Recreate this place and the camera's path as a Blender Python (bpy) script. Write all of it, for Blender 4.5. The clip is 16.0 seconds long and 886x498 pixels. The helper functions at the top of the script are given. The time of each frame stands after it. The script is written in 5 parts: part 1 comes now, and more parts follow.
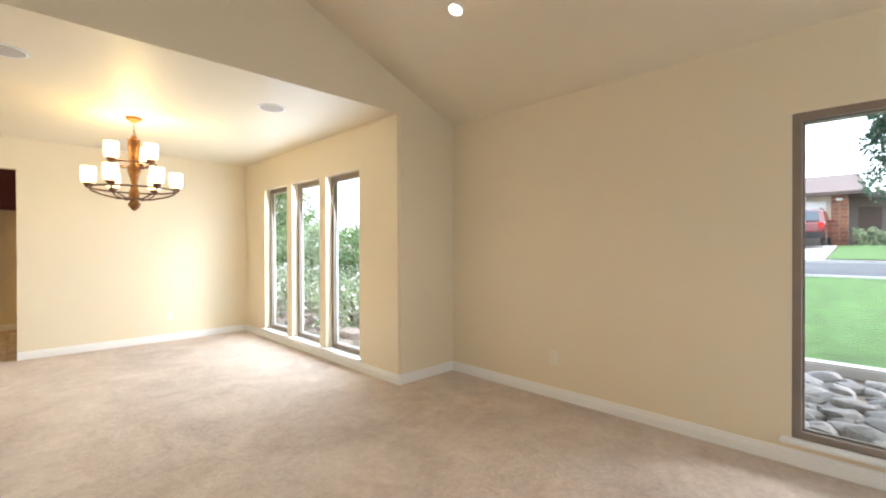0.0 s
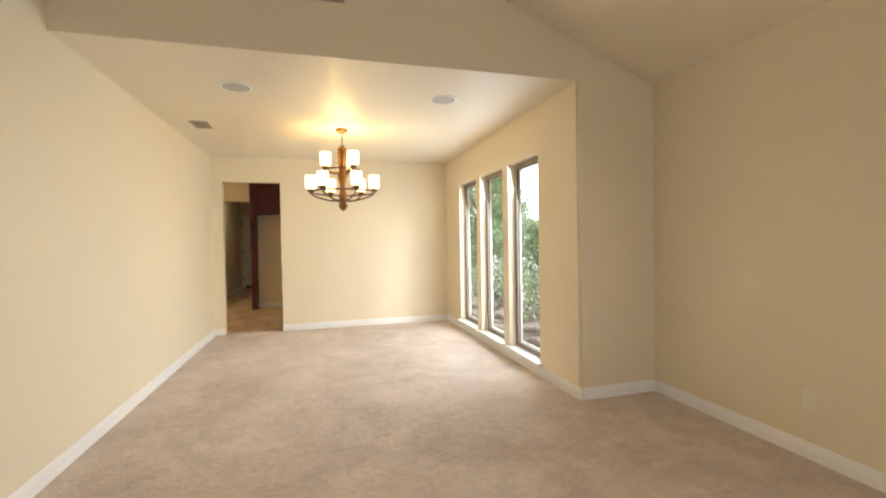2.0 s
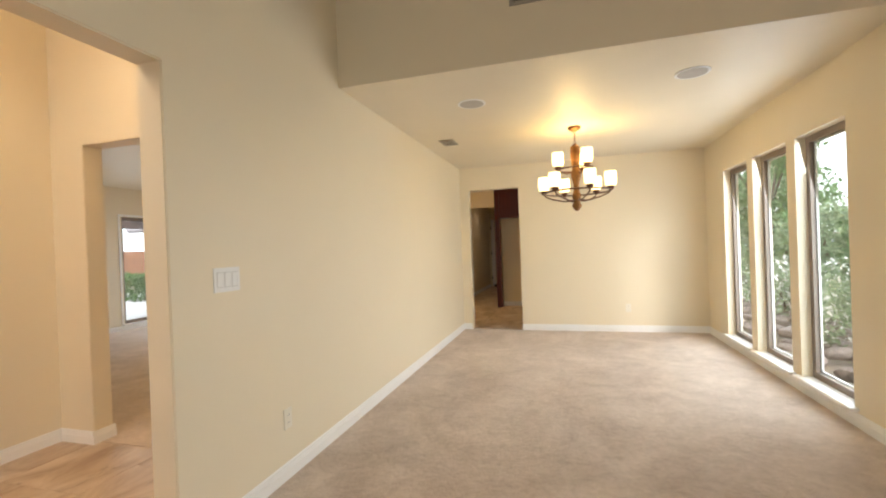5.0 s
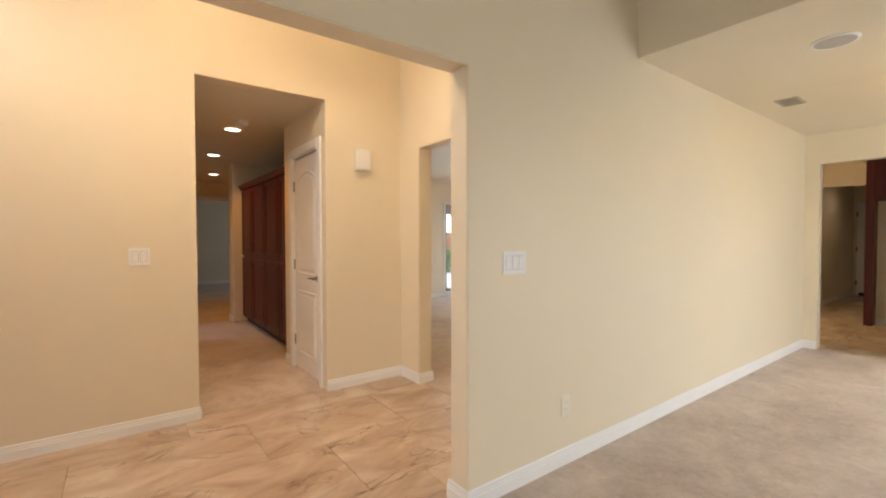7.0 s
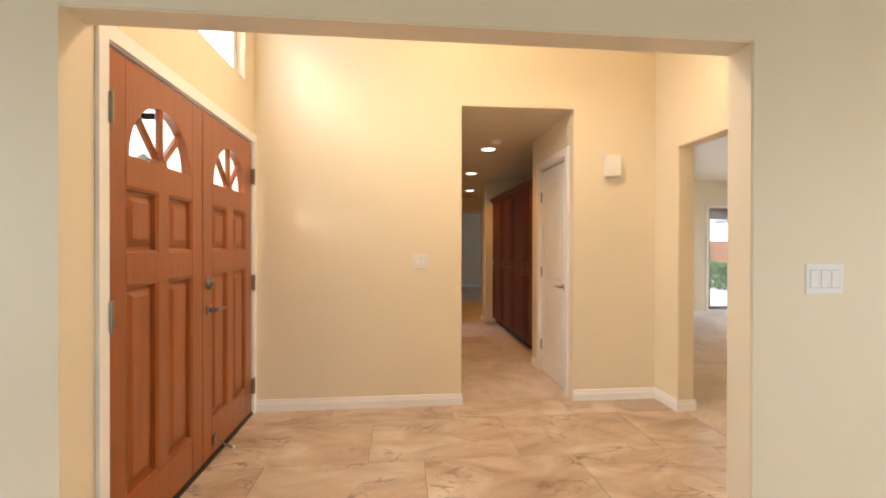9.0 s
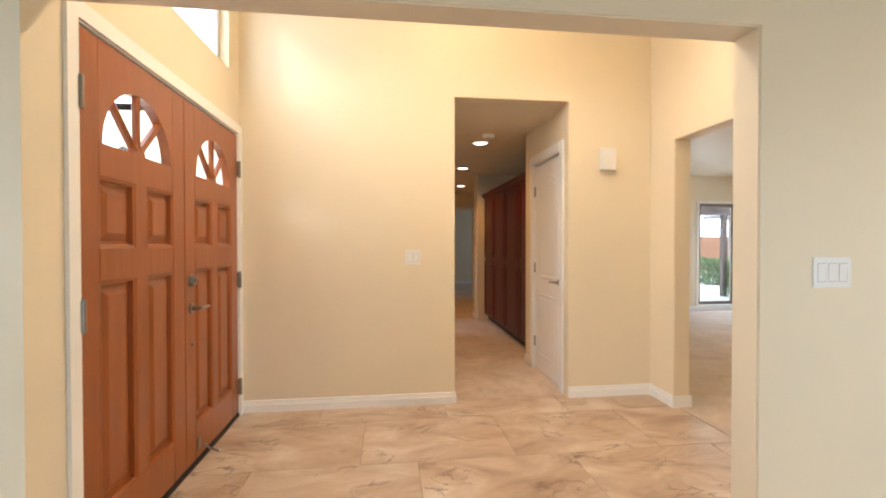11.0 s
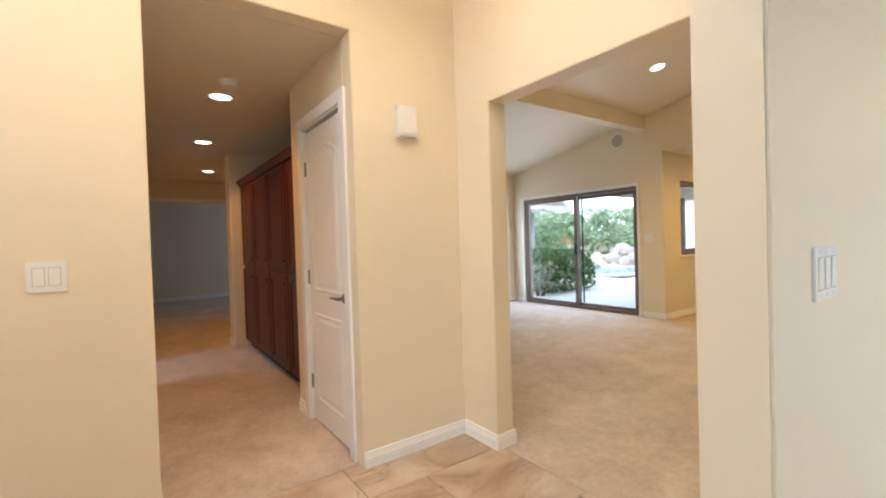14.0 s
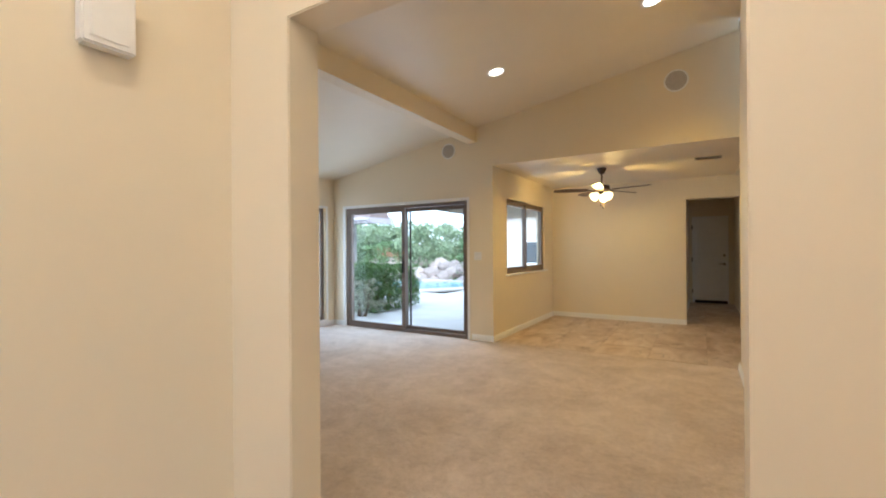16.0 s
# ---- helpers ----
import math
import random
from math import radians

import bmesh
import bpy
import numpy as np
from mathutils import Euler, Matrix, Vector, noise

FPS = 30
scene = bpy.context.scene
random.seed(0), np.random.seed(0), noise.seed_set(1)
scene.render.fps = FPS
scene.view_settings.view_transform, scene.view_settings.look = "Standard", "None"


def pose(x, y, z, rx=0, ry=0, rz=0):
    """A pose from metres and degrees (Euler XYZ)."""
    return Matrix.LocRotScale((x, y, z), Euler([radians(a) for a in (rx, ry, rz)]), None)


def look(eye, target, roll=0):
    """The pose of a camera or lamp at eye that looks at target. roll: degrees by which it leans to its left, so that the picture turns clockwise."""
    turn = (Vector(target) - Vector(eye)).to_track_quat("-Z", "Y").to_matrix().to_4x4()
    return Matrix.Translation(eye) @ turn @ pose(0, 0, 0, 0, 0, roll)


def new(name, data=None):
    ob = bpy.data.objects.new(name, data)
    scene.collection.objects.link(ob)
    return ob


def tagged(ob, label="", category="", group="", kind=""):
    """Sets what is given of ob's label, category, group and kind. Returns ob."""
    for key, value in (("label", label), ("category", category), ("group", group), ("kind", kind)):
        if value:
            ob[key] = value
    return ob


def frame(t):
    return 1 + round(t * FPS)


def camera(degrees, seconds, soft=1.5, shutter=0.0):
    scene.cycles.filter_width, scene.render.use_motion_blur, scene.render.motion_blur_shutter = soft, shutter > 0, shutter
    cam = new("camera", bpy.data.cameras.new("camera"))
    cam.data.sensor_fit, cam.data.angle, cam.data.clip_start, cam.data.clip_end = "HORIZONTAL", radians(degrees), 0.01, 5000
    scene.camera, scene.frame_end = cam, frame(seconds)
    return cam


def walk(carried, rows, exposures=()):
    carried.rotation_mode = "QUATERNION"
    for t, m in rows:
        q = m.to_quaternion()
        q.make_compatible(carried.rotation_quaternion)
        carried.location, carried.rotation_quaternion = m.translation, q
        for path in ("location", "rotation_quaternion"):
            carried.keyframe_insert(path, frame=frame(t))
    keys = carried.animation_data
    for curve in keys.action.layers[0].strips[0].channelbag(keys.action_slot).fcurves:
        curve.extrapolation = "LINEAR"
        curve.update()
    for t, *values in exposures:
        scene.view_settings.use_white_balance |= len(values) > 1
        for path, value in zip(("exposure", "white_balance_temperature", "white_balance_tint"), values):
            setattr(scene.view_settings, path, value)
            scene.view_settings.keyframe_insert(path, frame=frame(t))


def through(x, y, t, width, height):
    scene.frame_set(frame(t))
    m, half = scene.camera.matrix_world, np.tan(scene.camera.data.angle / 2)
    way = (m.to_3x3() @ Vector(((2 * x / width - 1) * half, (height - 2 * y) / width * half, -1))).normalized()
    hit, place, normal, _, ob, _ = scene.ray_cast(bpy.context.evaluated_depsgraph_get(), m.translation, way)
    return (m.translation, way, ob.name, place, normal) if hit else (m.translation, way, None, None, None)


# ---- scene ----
cam = camera(91.4, 16.0, soft=2.0)
PATH = [
    (0, (0.165, 0.177, 1.242), (1.571, 1.599, 1.231), -0.1),
    (0.5, (0.321, 0.218, 1.246), (1.522, 1.817, 1.229), 0.1),
    (1, (0.462, 0.221, 1.256), (1.443, 1.963, 1.234), 0.0),
    (1.5, (0.606, 0.244, 1.256), (1.351, 2.1, 1.226), -0.5),
    (2, (0.715, 0.312, 1.247), (1.257, 2.237, 1.207), -1.0),
    (2.5, (0.798, 0.332, 1.243), (1.122, 2.305, 1.217), -1.3),
    (3, (0.846, 0.347, 1.247), (0.958, 2.344, 1.236), -1.3),
    (5.5, (0.839, 0.429, 1.264), (0.063, 2.272, 1.246), -1.6),
    (6, (0.791, 0.478, 1.267), (-0.255, 2.182, 1.226), -0.7),
    (6.5, (0.782, 0.491, 1.277), (-0.55, 1.981, 1.224), -0.3),
    (7, (0.817, 0.488, 1.27), (-0.788, 1.681, 1.221), -0.1),
    (7.5, (0.815, 0.474, 1.278), (-0.974, 1.367, 1.235), -0.1),
    (8, (0.827, 0.467, 1.278), (-1.084, 1.056, 1.25), -0.1),
    (8.5, (0.824, 0.441, 1.271), (-1.147, 0.782, 1.257), -0.0),
    (9, (0.828, 0.416, 1.269), (-1.163, 0.614, 1.261), 0.1),
    (11.5, (0.659, 0.401, 1.251), (-1.319, 0.69, 1.213), -0.2),
    (12, (0.503, 0.43, 1.246), (-1.437, 0.912, 1.208), -0.7),
    (12.5, (0.287, 0.499, 1.248), (-1.599, 1.164, 1.198), -1.1),
    (13, (0.074, 0.575, 1.249), (-1.741, 1.413, 1.202), -1.6),
    (13.5, (-0.194, 0.689, 1.243), (-1.92, 1.698, 1.202), -1.5),
    (14, (-0.427, 0.849, 1.241), (-2.053, 2.013, 1.207), -1.8),
    (14.5, (-0.632, 1.015, 1.256), (-2.133, 2.336, 1.238), -1.7),
    (15, (-0.87, 1.198, 1.263), (-2.221, 2.673, 1.252), -1.2),
    (15.5, (-1.027, 1.395, 1.258), (-2.223, 2.997, 1.261), -0.8),
    (16, (-1.171, 1.613, 1.29), (-2.2, 3.328, 1.294), -0.4),
]
walk(cam, [(t, look(eye, target, roll)) for t, eye, target, roll in PATH],
     [(0, 0.95, 5900, 11), (1.5, 0.7, 6350, 12), (3, 0.6, 6450, 12), (5.5, 0.5, 6350, 12), (7, 0.6, 6100, 13), (9, 0.85, 6100, 12), (11.5, 0.9, 5650, 10), (13, 0.9, 5500, 10), (14.5, 0.88, 5250, 8), (16, 0.72, 5100, 8)])

# ---- light ----
world = bpy.data.worlds.new("world")
scene.world = world
world.use_nodes = True
wn = world.node_tree
sky = wn.nodes.new("ShaderNodeTexSky")
sky.sky_type, sky.sun_disc = "NISHITA", False
sky.sun_elevation, sky.sun_rotation = radians(26), radians(140)
sky.dust_density, sky.air_density = 3.0, 1.0
soft_sky = wn.nodes.new("ShaderNodeMix")
soft_sky.data_type = "RGBA"
soft_sky.inputs["Factor"].default_value = 0.6
soft_sky.inputs["B"].default_value = (19.0, 19.6, 20.6, 1)
wn.links.new(sky.outputs["Color"], soft_sky.inputs["A"])
wn.links.new(soft_sky.outputs["Result"], wn.nodes["Background"].inputs["Color"])
wn.nodes["Background"].inputs["Strength"].default_value = 0.15


def lamp(name, kind, m, energy, color=(1, 1, 1), **props):
    data = bpy.data.lights.new(name, kind)
    data.energy, data.color = energy, color
    if kind == "AREA":
        data.shape, data.size, data.size_y = "RECTANGLE", props["size"], props["size_y"]
    elif kind == "SUN":
        data.angle = props["angle"]
    else:
        data.shadow_soft_size = props["radius"]
        if kind == "SPOT":
            data.spot_size, data.spot_blend = props["spot"], 0.6
    ob = new(name, data)
    ob.matrix_world = m
    return ob


SUN_DIR = Vector((-math.sin(radians(140)) * math.cos(radians(26)), -math.cos(radians(140)) * math.cos(radians(26)), -math.sin(radians(26))))
lamp("sun", "SUN", look((0, 0, 20), Vector((0, 0, 20)) + SUN_DIR), 3.0, (1, 0.95, 0.88), angle=radians(17))

DAY = (0.86, 0.94, 1.0)
WARM = (1.0, 0.67, 0.24)
CAN = (1.0, 0.76, 0.50)
HALL = (1.0, 0.42, 0.08)
FAMILY = (1.0, 0.60, 0.14)
# daylight in the window openings
lamp("sky_dining", "AREA", look((2.80, 5.0, 1.1), (0, 5.0, 0.6)), 44, DAY, size=2.2, size_y=1.8)
lamp("sky_living", "AREA", look((3.50, -0.5, 1.1), (0, -0.5, 0.9)), 7, DAY, size=2.0, size_y=1.8)
lamp("sky_slider", "AREA", look((-5.23, 7.34, 1.05), (-5.23, 4, 0.4)), 14, DAY, size=2.2, size_y=1.9)
lamp("sky_family_window", "AREA", look((-6.90, 6.5, 1.05), (-4, 6.5, 0.9)), 7, DAY, size=0.7, size_y=1.8)
lamp("sky_nook", "AREA", look((-3.88, 8.5, 1.5), (-2, 8.5, 1.3)), 5, DAY, size=1.7, size_y=1.1)
lamp("sky_transom", "AREA", look((-1.7, -0.92, 2.8), (-1.7, 2, 1.6)), 6, (0.76, 0.88, 1.0), size=1.3, size_y=0.6)
# unseen sources: fill lamps, side-room daylight and the foyer ceiling lamp
# fill for the living room, set in an added rear opening
lamp("rear_fill", "AREA", look((1.3, -2.74, 1.47), (1.3, 2, 1.0)), 17, DAY, size=1.1, size_y=1.05)
lamp("sky_side_room", "AREA", look((-6.2, -1.85, 1.45), (-6.2, 1, 0.6)), 2.0, DAY, size=1.9, size_y=1.2)
# no window is built here: an added lamp stands in for bedroom daylight
lamp("bedroom_fill", "AREA", look((-11.0, 4.9, 1.4), (-11.0, 0, 0.8)), 6, DAY, size=1.6, size_y=1.2)
lamp("foyer_lamp", "POINT", pose(-1.6, 0.95, 3.05), 12, (1.0, 0.70, 0.38), radius=0.12)


# ---- materials ----
def material(name, color, rough=0.6, metal=0.0, var=0.06, scale=6.0, fine=120.0, bump=0.05, bump_scale=None, dist=0.002, tint=None, rand=0.0, detail=4.0, coat=0.0, grit=0.5):
    m = bpy.data.materials.new(name)
    m.use_nodes = True
    t = m.node_tree
    b = t.nodes["Principled BSDF"]
    b.inputs["Roughness"].default_value, b.inputs["Metallic"].default_value = rough, metal
    b.inputs["Coat Weight"].default_value = coat
    co = t.nodes.new("ShaderNodeTexCoord")
    n1, n2 = t.nodes.new("ShaderNodeTexNoise"), t.nodes.new("ShaderNodeTexNoise")
    n1.inputs["Scale"].default_value, n1.inputs["Detail"].default_value = scale, detail
    n1.inputs["Roughness"].default_value = grit
    n2.inputs["Scale"].default_value, n2.inputs["Detail"].default_value = fine, 3
    for n in (n1, n2):
        t.links.new(co.outputs["Object"], n.inputs["Vector"])
    mix = t.nodes.new("ShaderNodeMix")
    mix.data_type = "RGBA"
    lo = tint or tuple(c * (1 - 2 * var) for c in color)
    mix.inputs["A"].default_value, mix.inputs["B"].default_value = (*lo, 1), (*(min(1, c * (1 + var)) for c in color), 1)
    ramp = t.nodes.new("ShaderNodeMapRange")
    ramp.inputs["From Min"].default_value, ramp.inputs["From Max"].default_value = 0.3, 0.65
    add = t.nodes.new("ShaderNodeMath")
    add.operation = "MULTIPLY_ADD"
    add.inputs[1].default_value = 0.7
    half = t.nodes.new("ShaderNodeMath")
    half.operation = "MULTIPLY"
    half.inputs[1].default_value = 0.3
    t.links.new(n1.outputs["Fac"], add.inputs[0])
    t.links.new(n2.outputs["Fac"], half.inputs[0])
    t.links.new(half.outputs[0], add.inputs[2])
    t.links.new(add.outputs[0], ramp.inputs["Value"])
    t.links.new(ramp.outputs["Result"], mix.inputs["Factor"])
    out = mix.outputs["Result"]
    if rand:
        info, hsv = t.nodes.new("ShaderNodeObjectInfo"), t.nodes.new("ShaderNodeHueSaturation")
        mr = t.nodes.new("ShaderNodeMapRange")
        mr.inputs["To Min"].default_value, mr.inputs["To Max"].default_value = 1 - rand, 1 + rand
        t.links.new(info.outputs["Random"], mr.inputs["Value"])
        t.links.new(mr.outputs["Result"], hsv.inputs["Value"])
        t.links.new(out, hsv.inputs["Color"])
        out = hsv.outputs["Color"]
    t.links.new(out, b.inputs["Base Color"])
    if bump:
        bp = t.nodes.new("ShaderNodeBump")
        bp.inputs["Strength"].default_value, bp.inputs["Distance"].default_value = bump, dist
        n3 = n2
        if bump_scale:
            n3 = t.nodes.new("ShaderNodeTexNoise")
            n3.inputs["Scale"].default_value, n3.inputs["Detail"].default_value = bump_scale, 3
            t.links.new(co.outputs["Object"], n3.inputs["Vector"])
        t.links.new(n3.outputs["Fac"], bp.inputs["Height"])
        t.links.new(bp.outputs["Normal"], b.inputs["Normal"])
    return m


def foliage(name, color, through=0.45):
    """Leaves that let some light through, of uneven green."""
    m = material(name, color, 0.6, var=0.35, scale=4, fine=30, bump=0)
    t = m.node_tree
    b = t.nodes["Principled BSDF"]
    thin, mix = t.nodes.new("ShaderNodeBsdfTranslucent"), t.nodes.new("ShaderNodeMixShader")
    mix.inputs["Fac"].default_value = through
    t.links.new(b.inputs["Base Color"].links[0].from_socket, thin.inputs["Color"])
    t.links.new(b.outputs[0], mix.inputs[1])
    t.links.new(thin.outputs[0], mix.inputs[2])
    t.links.new(mix.outputs[0], t.nodes["Material Output"].inputs["Surface"])
    return m


def wood(name, light, dark, rough=0.35, axis=2, coat=0.2):
    m = bpy.data.materials.new(name)
    m.use_nodes = True
    t = m.node_tree
    b = t.nodes["Principled BSDF"]
    b.inputs["Roughness"].default_value, b.inputs["Coat Weight"].default_value = rough, coat
    b.inputs["Coat Roughness"].default_value = 0.25
    co, mp = t.nodes.new("ShaderNodeTexCoord"), t.nodes.new("ShaderNodeMapping")
    sc = [14.0, 14.0, 14.0]
    sc[axis] = 0.9
    mp.inputs["Scale"].default_value = sc
    info = t.nodes.new("ShaderNodeObjectInfo")
    t.links.new(co.outputs["Object"], mp.inputs["Vector"])
    t.links.new(info.outputs["Random"], mp.inputs["Location"])
    n, n2 = t.nodes.new("ShaderNodeTexNoise"), t.nodes.new("ShaderNodeTexNoise")
    n.inputs["Scale"].default_value, n.inputs["Detail"].default_value, n.inputs["Distortion"].default_value = 2.0, 8, 0.8
    n2.inputs["Scale"].default_value = 1.4
    t.links.new(mp.outputs["Vector"], n.inputs["Vector"])
    t.links.new(co.outputs["Object"], n2.inputs["Vector"])
    mixf = t.nodes.new("ShaderNodeMath")
    mixf.operation = "MULTIPLY_ADD"
    mixf.inputs[1].default_value = 0.4
    t.links.new(n2.outputs["Fac"], mixf.inputs[0])
    sub = t.nodes.new("ShaderNodeMapRange")
    sub.inputs["From Min"].default_value, sub.inputs["From Max"].default_value = 0.3, 0.7
    sub.inputs["To Max"].default_value = 0.75
    t.links.new(n.outputs["Fac"], sub.inputs["Value"])
    t.links.new(sub.outputs["Result"], mixf.inputs[2])
    mix = t.nodes.new("ShaderNodeMix")
    mix.data_type = "RGBA"
    mix.inputs["A"].default_value, mix.inputs["B"].default_value = (*dark, 1), (*light, 1)
    t.links.new(mixf.outputs[0], mix.inputs["Factor"])
    t.links.new(mix.outputs["Result"], b.inputs["Base Color"])
    bp = t.nodes.new("ShaderNodeBump")
    bp.inputs["Strength"].default_value, bp.inputs["Distance"].default_value = 0.15, 0.001
    t.links.new(n.outputs["Fac"], bp.inputs["Height"])
    t.links.new(bp.outputs["Normal"], b.inputs["Normal"])
    return m


def glass(name, rough=0.0):
    m = bpy.data.materials.new(name)
    m.use_nodes = True
    t = m.node_tree
    t.nodes.remove(t.nodes["Principled BSDF"])
    clear, gloss = t.nodes.new("ShaderNodeBsdfTransparent"), t.nodes.new("ShaderNodeBsdfGlossy")
    mix, fr = t.nodes.new("ShaderNodeMixShader"), t.nodes.new("ShaderNodeLayerWeight")
    gloss.inputs["Roughness"].default_value = rough
    clear.inputs["Color"].default_value = (0.95, 0.97, 0.96, 1)
    fr.inputs["Blend"].default_value = 0.5
    power, scale = t.nodes.new("ShaderNodeMath"), t.nodes.new("ShaderNodeMath")
    power.operation, scale.operation = "POWER", "MULTIPLY_ADD"
    power.inputs[1].default_value, scale.inputs[1].default_value, scale.inputs[2].default_value = 5.0, 0.35, 0.02
    t.links.new(fr.outputs["Facing"], power.inputs[0])
    t.links.new(power.outputs[0], scale.inputs[0])
    t.links.new(scale.outputs[0], mix.inputs["Fac"])
    t.links.new(clear.outputs[0], mix.inputs[1])
    t.links.new(gloss.outputs[0], mix.inputs[2])
    t.links.new(mix.outputs[0], t.nodes["Material Output"].inputs["Surface"])
    return m


def glow(name, color, strength):
    m = bpy.data.materials.new(name)
    m.use_nodes = True
    b = m.node_tree.nodes["Principled BSDF"]
    b.inputs["Base Color"].default_value = (0.9, 0.88, 0.8, 1)
    b.inputs["Emission Color"].default_value, b.inputs["Emission Strength"].default_value = (*color, 1), strength
    return m


def tile_stone(name):
    m = bpy.data.materials.new(name)
    m.use_nodes = True
    t = m.node_tree
    b = t.nodes["Principled BSDF"]
    b.inputs["Roughness"].default_value = 0.36
    co, info, mp = t.nodes.new("ShaderNodeTexCoord"), t.nodes.new("ShaderNodeObjectInfo"), t.nodes.new("ShaderNodeVectorMath")
    mp.operation = "MULTIPLY_ADD"
    mp.inputs[1].default_value = (9, 9, 9)
    t.links.new(info.outputs["Random"], mp.inputs[0])
    t.links.new(co.outputs["Object"], mp.inputs[2])
    turn = t.nodes.new("ShaderNodeMapping")
    turn.inputs["Rotation"].default_value, turn.inputs["Scale"].default_value = (0, 0, 0.3), (1.9, 1.0, 1)
    t.links.new(mp.outputs[0], turn.inputs["Vector"])
    cloud, warp, vein = (t.nodes.new("ShaderNodeTexNoise") for _ in range(3))
    cloud.inputs["Scale"].default_value, cloud.inputs["Detail"].default_value, cloud.inputs["Distortion"].default_value = 1.9, 12, 0.7
    warp.inputs["Scale"].default_value, warp.inputs["Detail"].default_value = 2.0, 3
    vein.inputs["Scale"].default_value, vein.inputs["Detail"].default_value, vein.inputs["Distortion"].default_value = 1.5, 10, 2.0
    for n in (cloud, warp, vein):
        t.links.new(turn.outputs[0], n.inputs["Vector"])
    ramp = t.nodes.new("ShaderNodeValToRGB")
    el = ramp.color_ramp.elements
    el[0].position, el[0].color = 0.30, (0.33, 0.22, 0.15, 1)
    el[1].position, el[1].color = 0.68, (0.72, 0.63, 0.53, 1)
    e = el.new(0.42)
    e.color = (0.49, 0.365, 0.265, 1)
    e = el.new(0.54)
    e.color = (0.60, 0.48, 0.375, 1)
    cloud.inputs["Roughness"].default_value = 0.6
    t.links.new(cloud.outputs["Fac"], ramp.inputs["Fac"])
    line = t.nodes.new("ShaderNodeMath")
    line.operation = "SUBTRACT"
    line.inputs[1].default_value = 0.5
    t.links.new(vein.outputs["Fac"], line.inputs[0])
    ab = t.nodes.new("ShaderNodeMath")
    ab.operation = "ABSOLUTE"
    t.links.new(line.outputs[0], ab.inputs[0])
    mr = t.nodes.new("ShaderNodeMapRange")
    mr.inputs["From Min"].default_value, mr.inputs["From Max"].default_value = 0.0, 0.022
    mr.inputs["To Min"].default_value, mr.inputs["To Max"].default_value = 0.75, 0.0
    t.links.new(ab.outputs[0], mr.inputs["Value"])
    gate = t.nodes.new("ShaderNodeMath")
    gate.operation = "MULTIPLY"
    gr = t.nodes.new("ShaderNodeMapRange")
    gr.inputs["From Min"].default_value, gr.inputs["From Max"].default_value = 0.5, 0.62
    t.links.new(warp.outputs["Fac"], gr.inputs["Value"])
    t.links.new(mr.outputs["Result"], gate.inputs[0])
    t.links.new(gr.outputs["Result"], gate.inputs[1])
    mix = t.nodes.new("ShaderNodeMix")
    mix.data_type = "RGBA"
    mix.inputs["B"].default_value = (0.10, 0.06, 0.045, 1)
    t.links.new(gate.outputs[0], mix.inputs["Factor"])
    t.links.new(ramp.outputs["Color"], mix.inputs["A"])
    t.links.new(mix.outputs["Result"], b.inputs["Base Color"])
    bp = t.nodes.new("ShaderNodeBump")
    bp.inputs["Strength"].default_value, bp.inputs["Distance"].default_value = 0.2, 0.002
    t.links.new(cloud.outputs["Fac"], bp.inputs["Height"])
    t.links.new(bp.outputs["Normal"], b.inputs["Normal"])
    return m


def carpet(name, low, high):
    """Cut pile: brushed patches, tufts and single fibres."""
    m = bpy.data.materials.new(name)
    m.use_nodes = True
    t = m.node_tree
    b = t.nodes["Principled BSDF"]
    b.inputs["Roughness"].default_value = 0.95
    b.inputs["Sheen Weight"].default_value, b.inputs["Sheen Roughness"].default_value = 0.25, 0.5
    co = t.nodes.new("ShaderNodeTexCoord")
    total, height = None, None
    for scale, detail, rough, twist, share, lift in ((1.3, 5, 0.6, 1.2, 0.40, 0.0), (7.0, 4, 0.6, 0.8, 0.22, 0.5), (26.0, 4, 0.7, 0.4, 0.25, 1.0), (130.0, 2, 0.6, 0.0, 0.13, 0.35)):
        n = t.nodes.new("ShaderNodeTexNoise")
        n.inputs["Scale"].default_value, n.inputs["Detail"].default_value = scale, detail
        n.inputs["Roughness"].default_value, n.inputs["Distortion"].default_value = rough, twist
        t.links.new(co.outputs["Object"], n.inputs["Vector"])
        sums = []
        for weight, before in ((share, total), (lift, height)):
            a = t.nodes.new("ShaderNodeMath")
            a.operation = "MULTIPLY_ADD"
            a.inputs[1].default_value, a.inputs[2].default_value = weight, 0.0
            t.links.new(n.outputs["Fac"], a.inputs[0])
            if before:
                t.links.new(before.outputs[0], a.inputs[2])
            sums.append(a)
        total, height = sums
    mr, mix, bp = t.nodes.new("ShaderNodeMapRange"), t.nodes.new("ShaderNodeMix"), t.nodes.new("ShaderNodeBump")
    mr.inputs["From Min"].default_value, mr.inputs["From Max"].default_value = 0.38, 0.61
    mix.data_type = "RGBA"
    mix.inputs["A"].default_value, mix.inputs["B"].default_value = (*low, 1), (*high, 1)
    bp.inputs["Strength"].default_value, bp.inputs["Distance"].default_value = 0.6, 0.016
    t.links.new(total.outputs[0], mr.inputs["Value"])
    t.links.new(mr.outputs["Result"], mix.inputs["Factor"])
    t.links.new(mix.outputs["Result"], b.inputs["Base Color"])
    t.links.new(height.outputs[0], bp.inputs["Height"])
    t.links.new(bp.outputs["Normal"], b.inputs["Normal"])
    return m


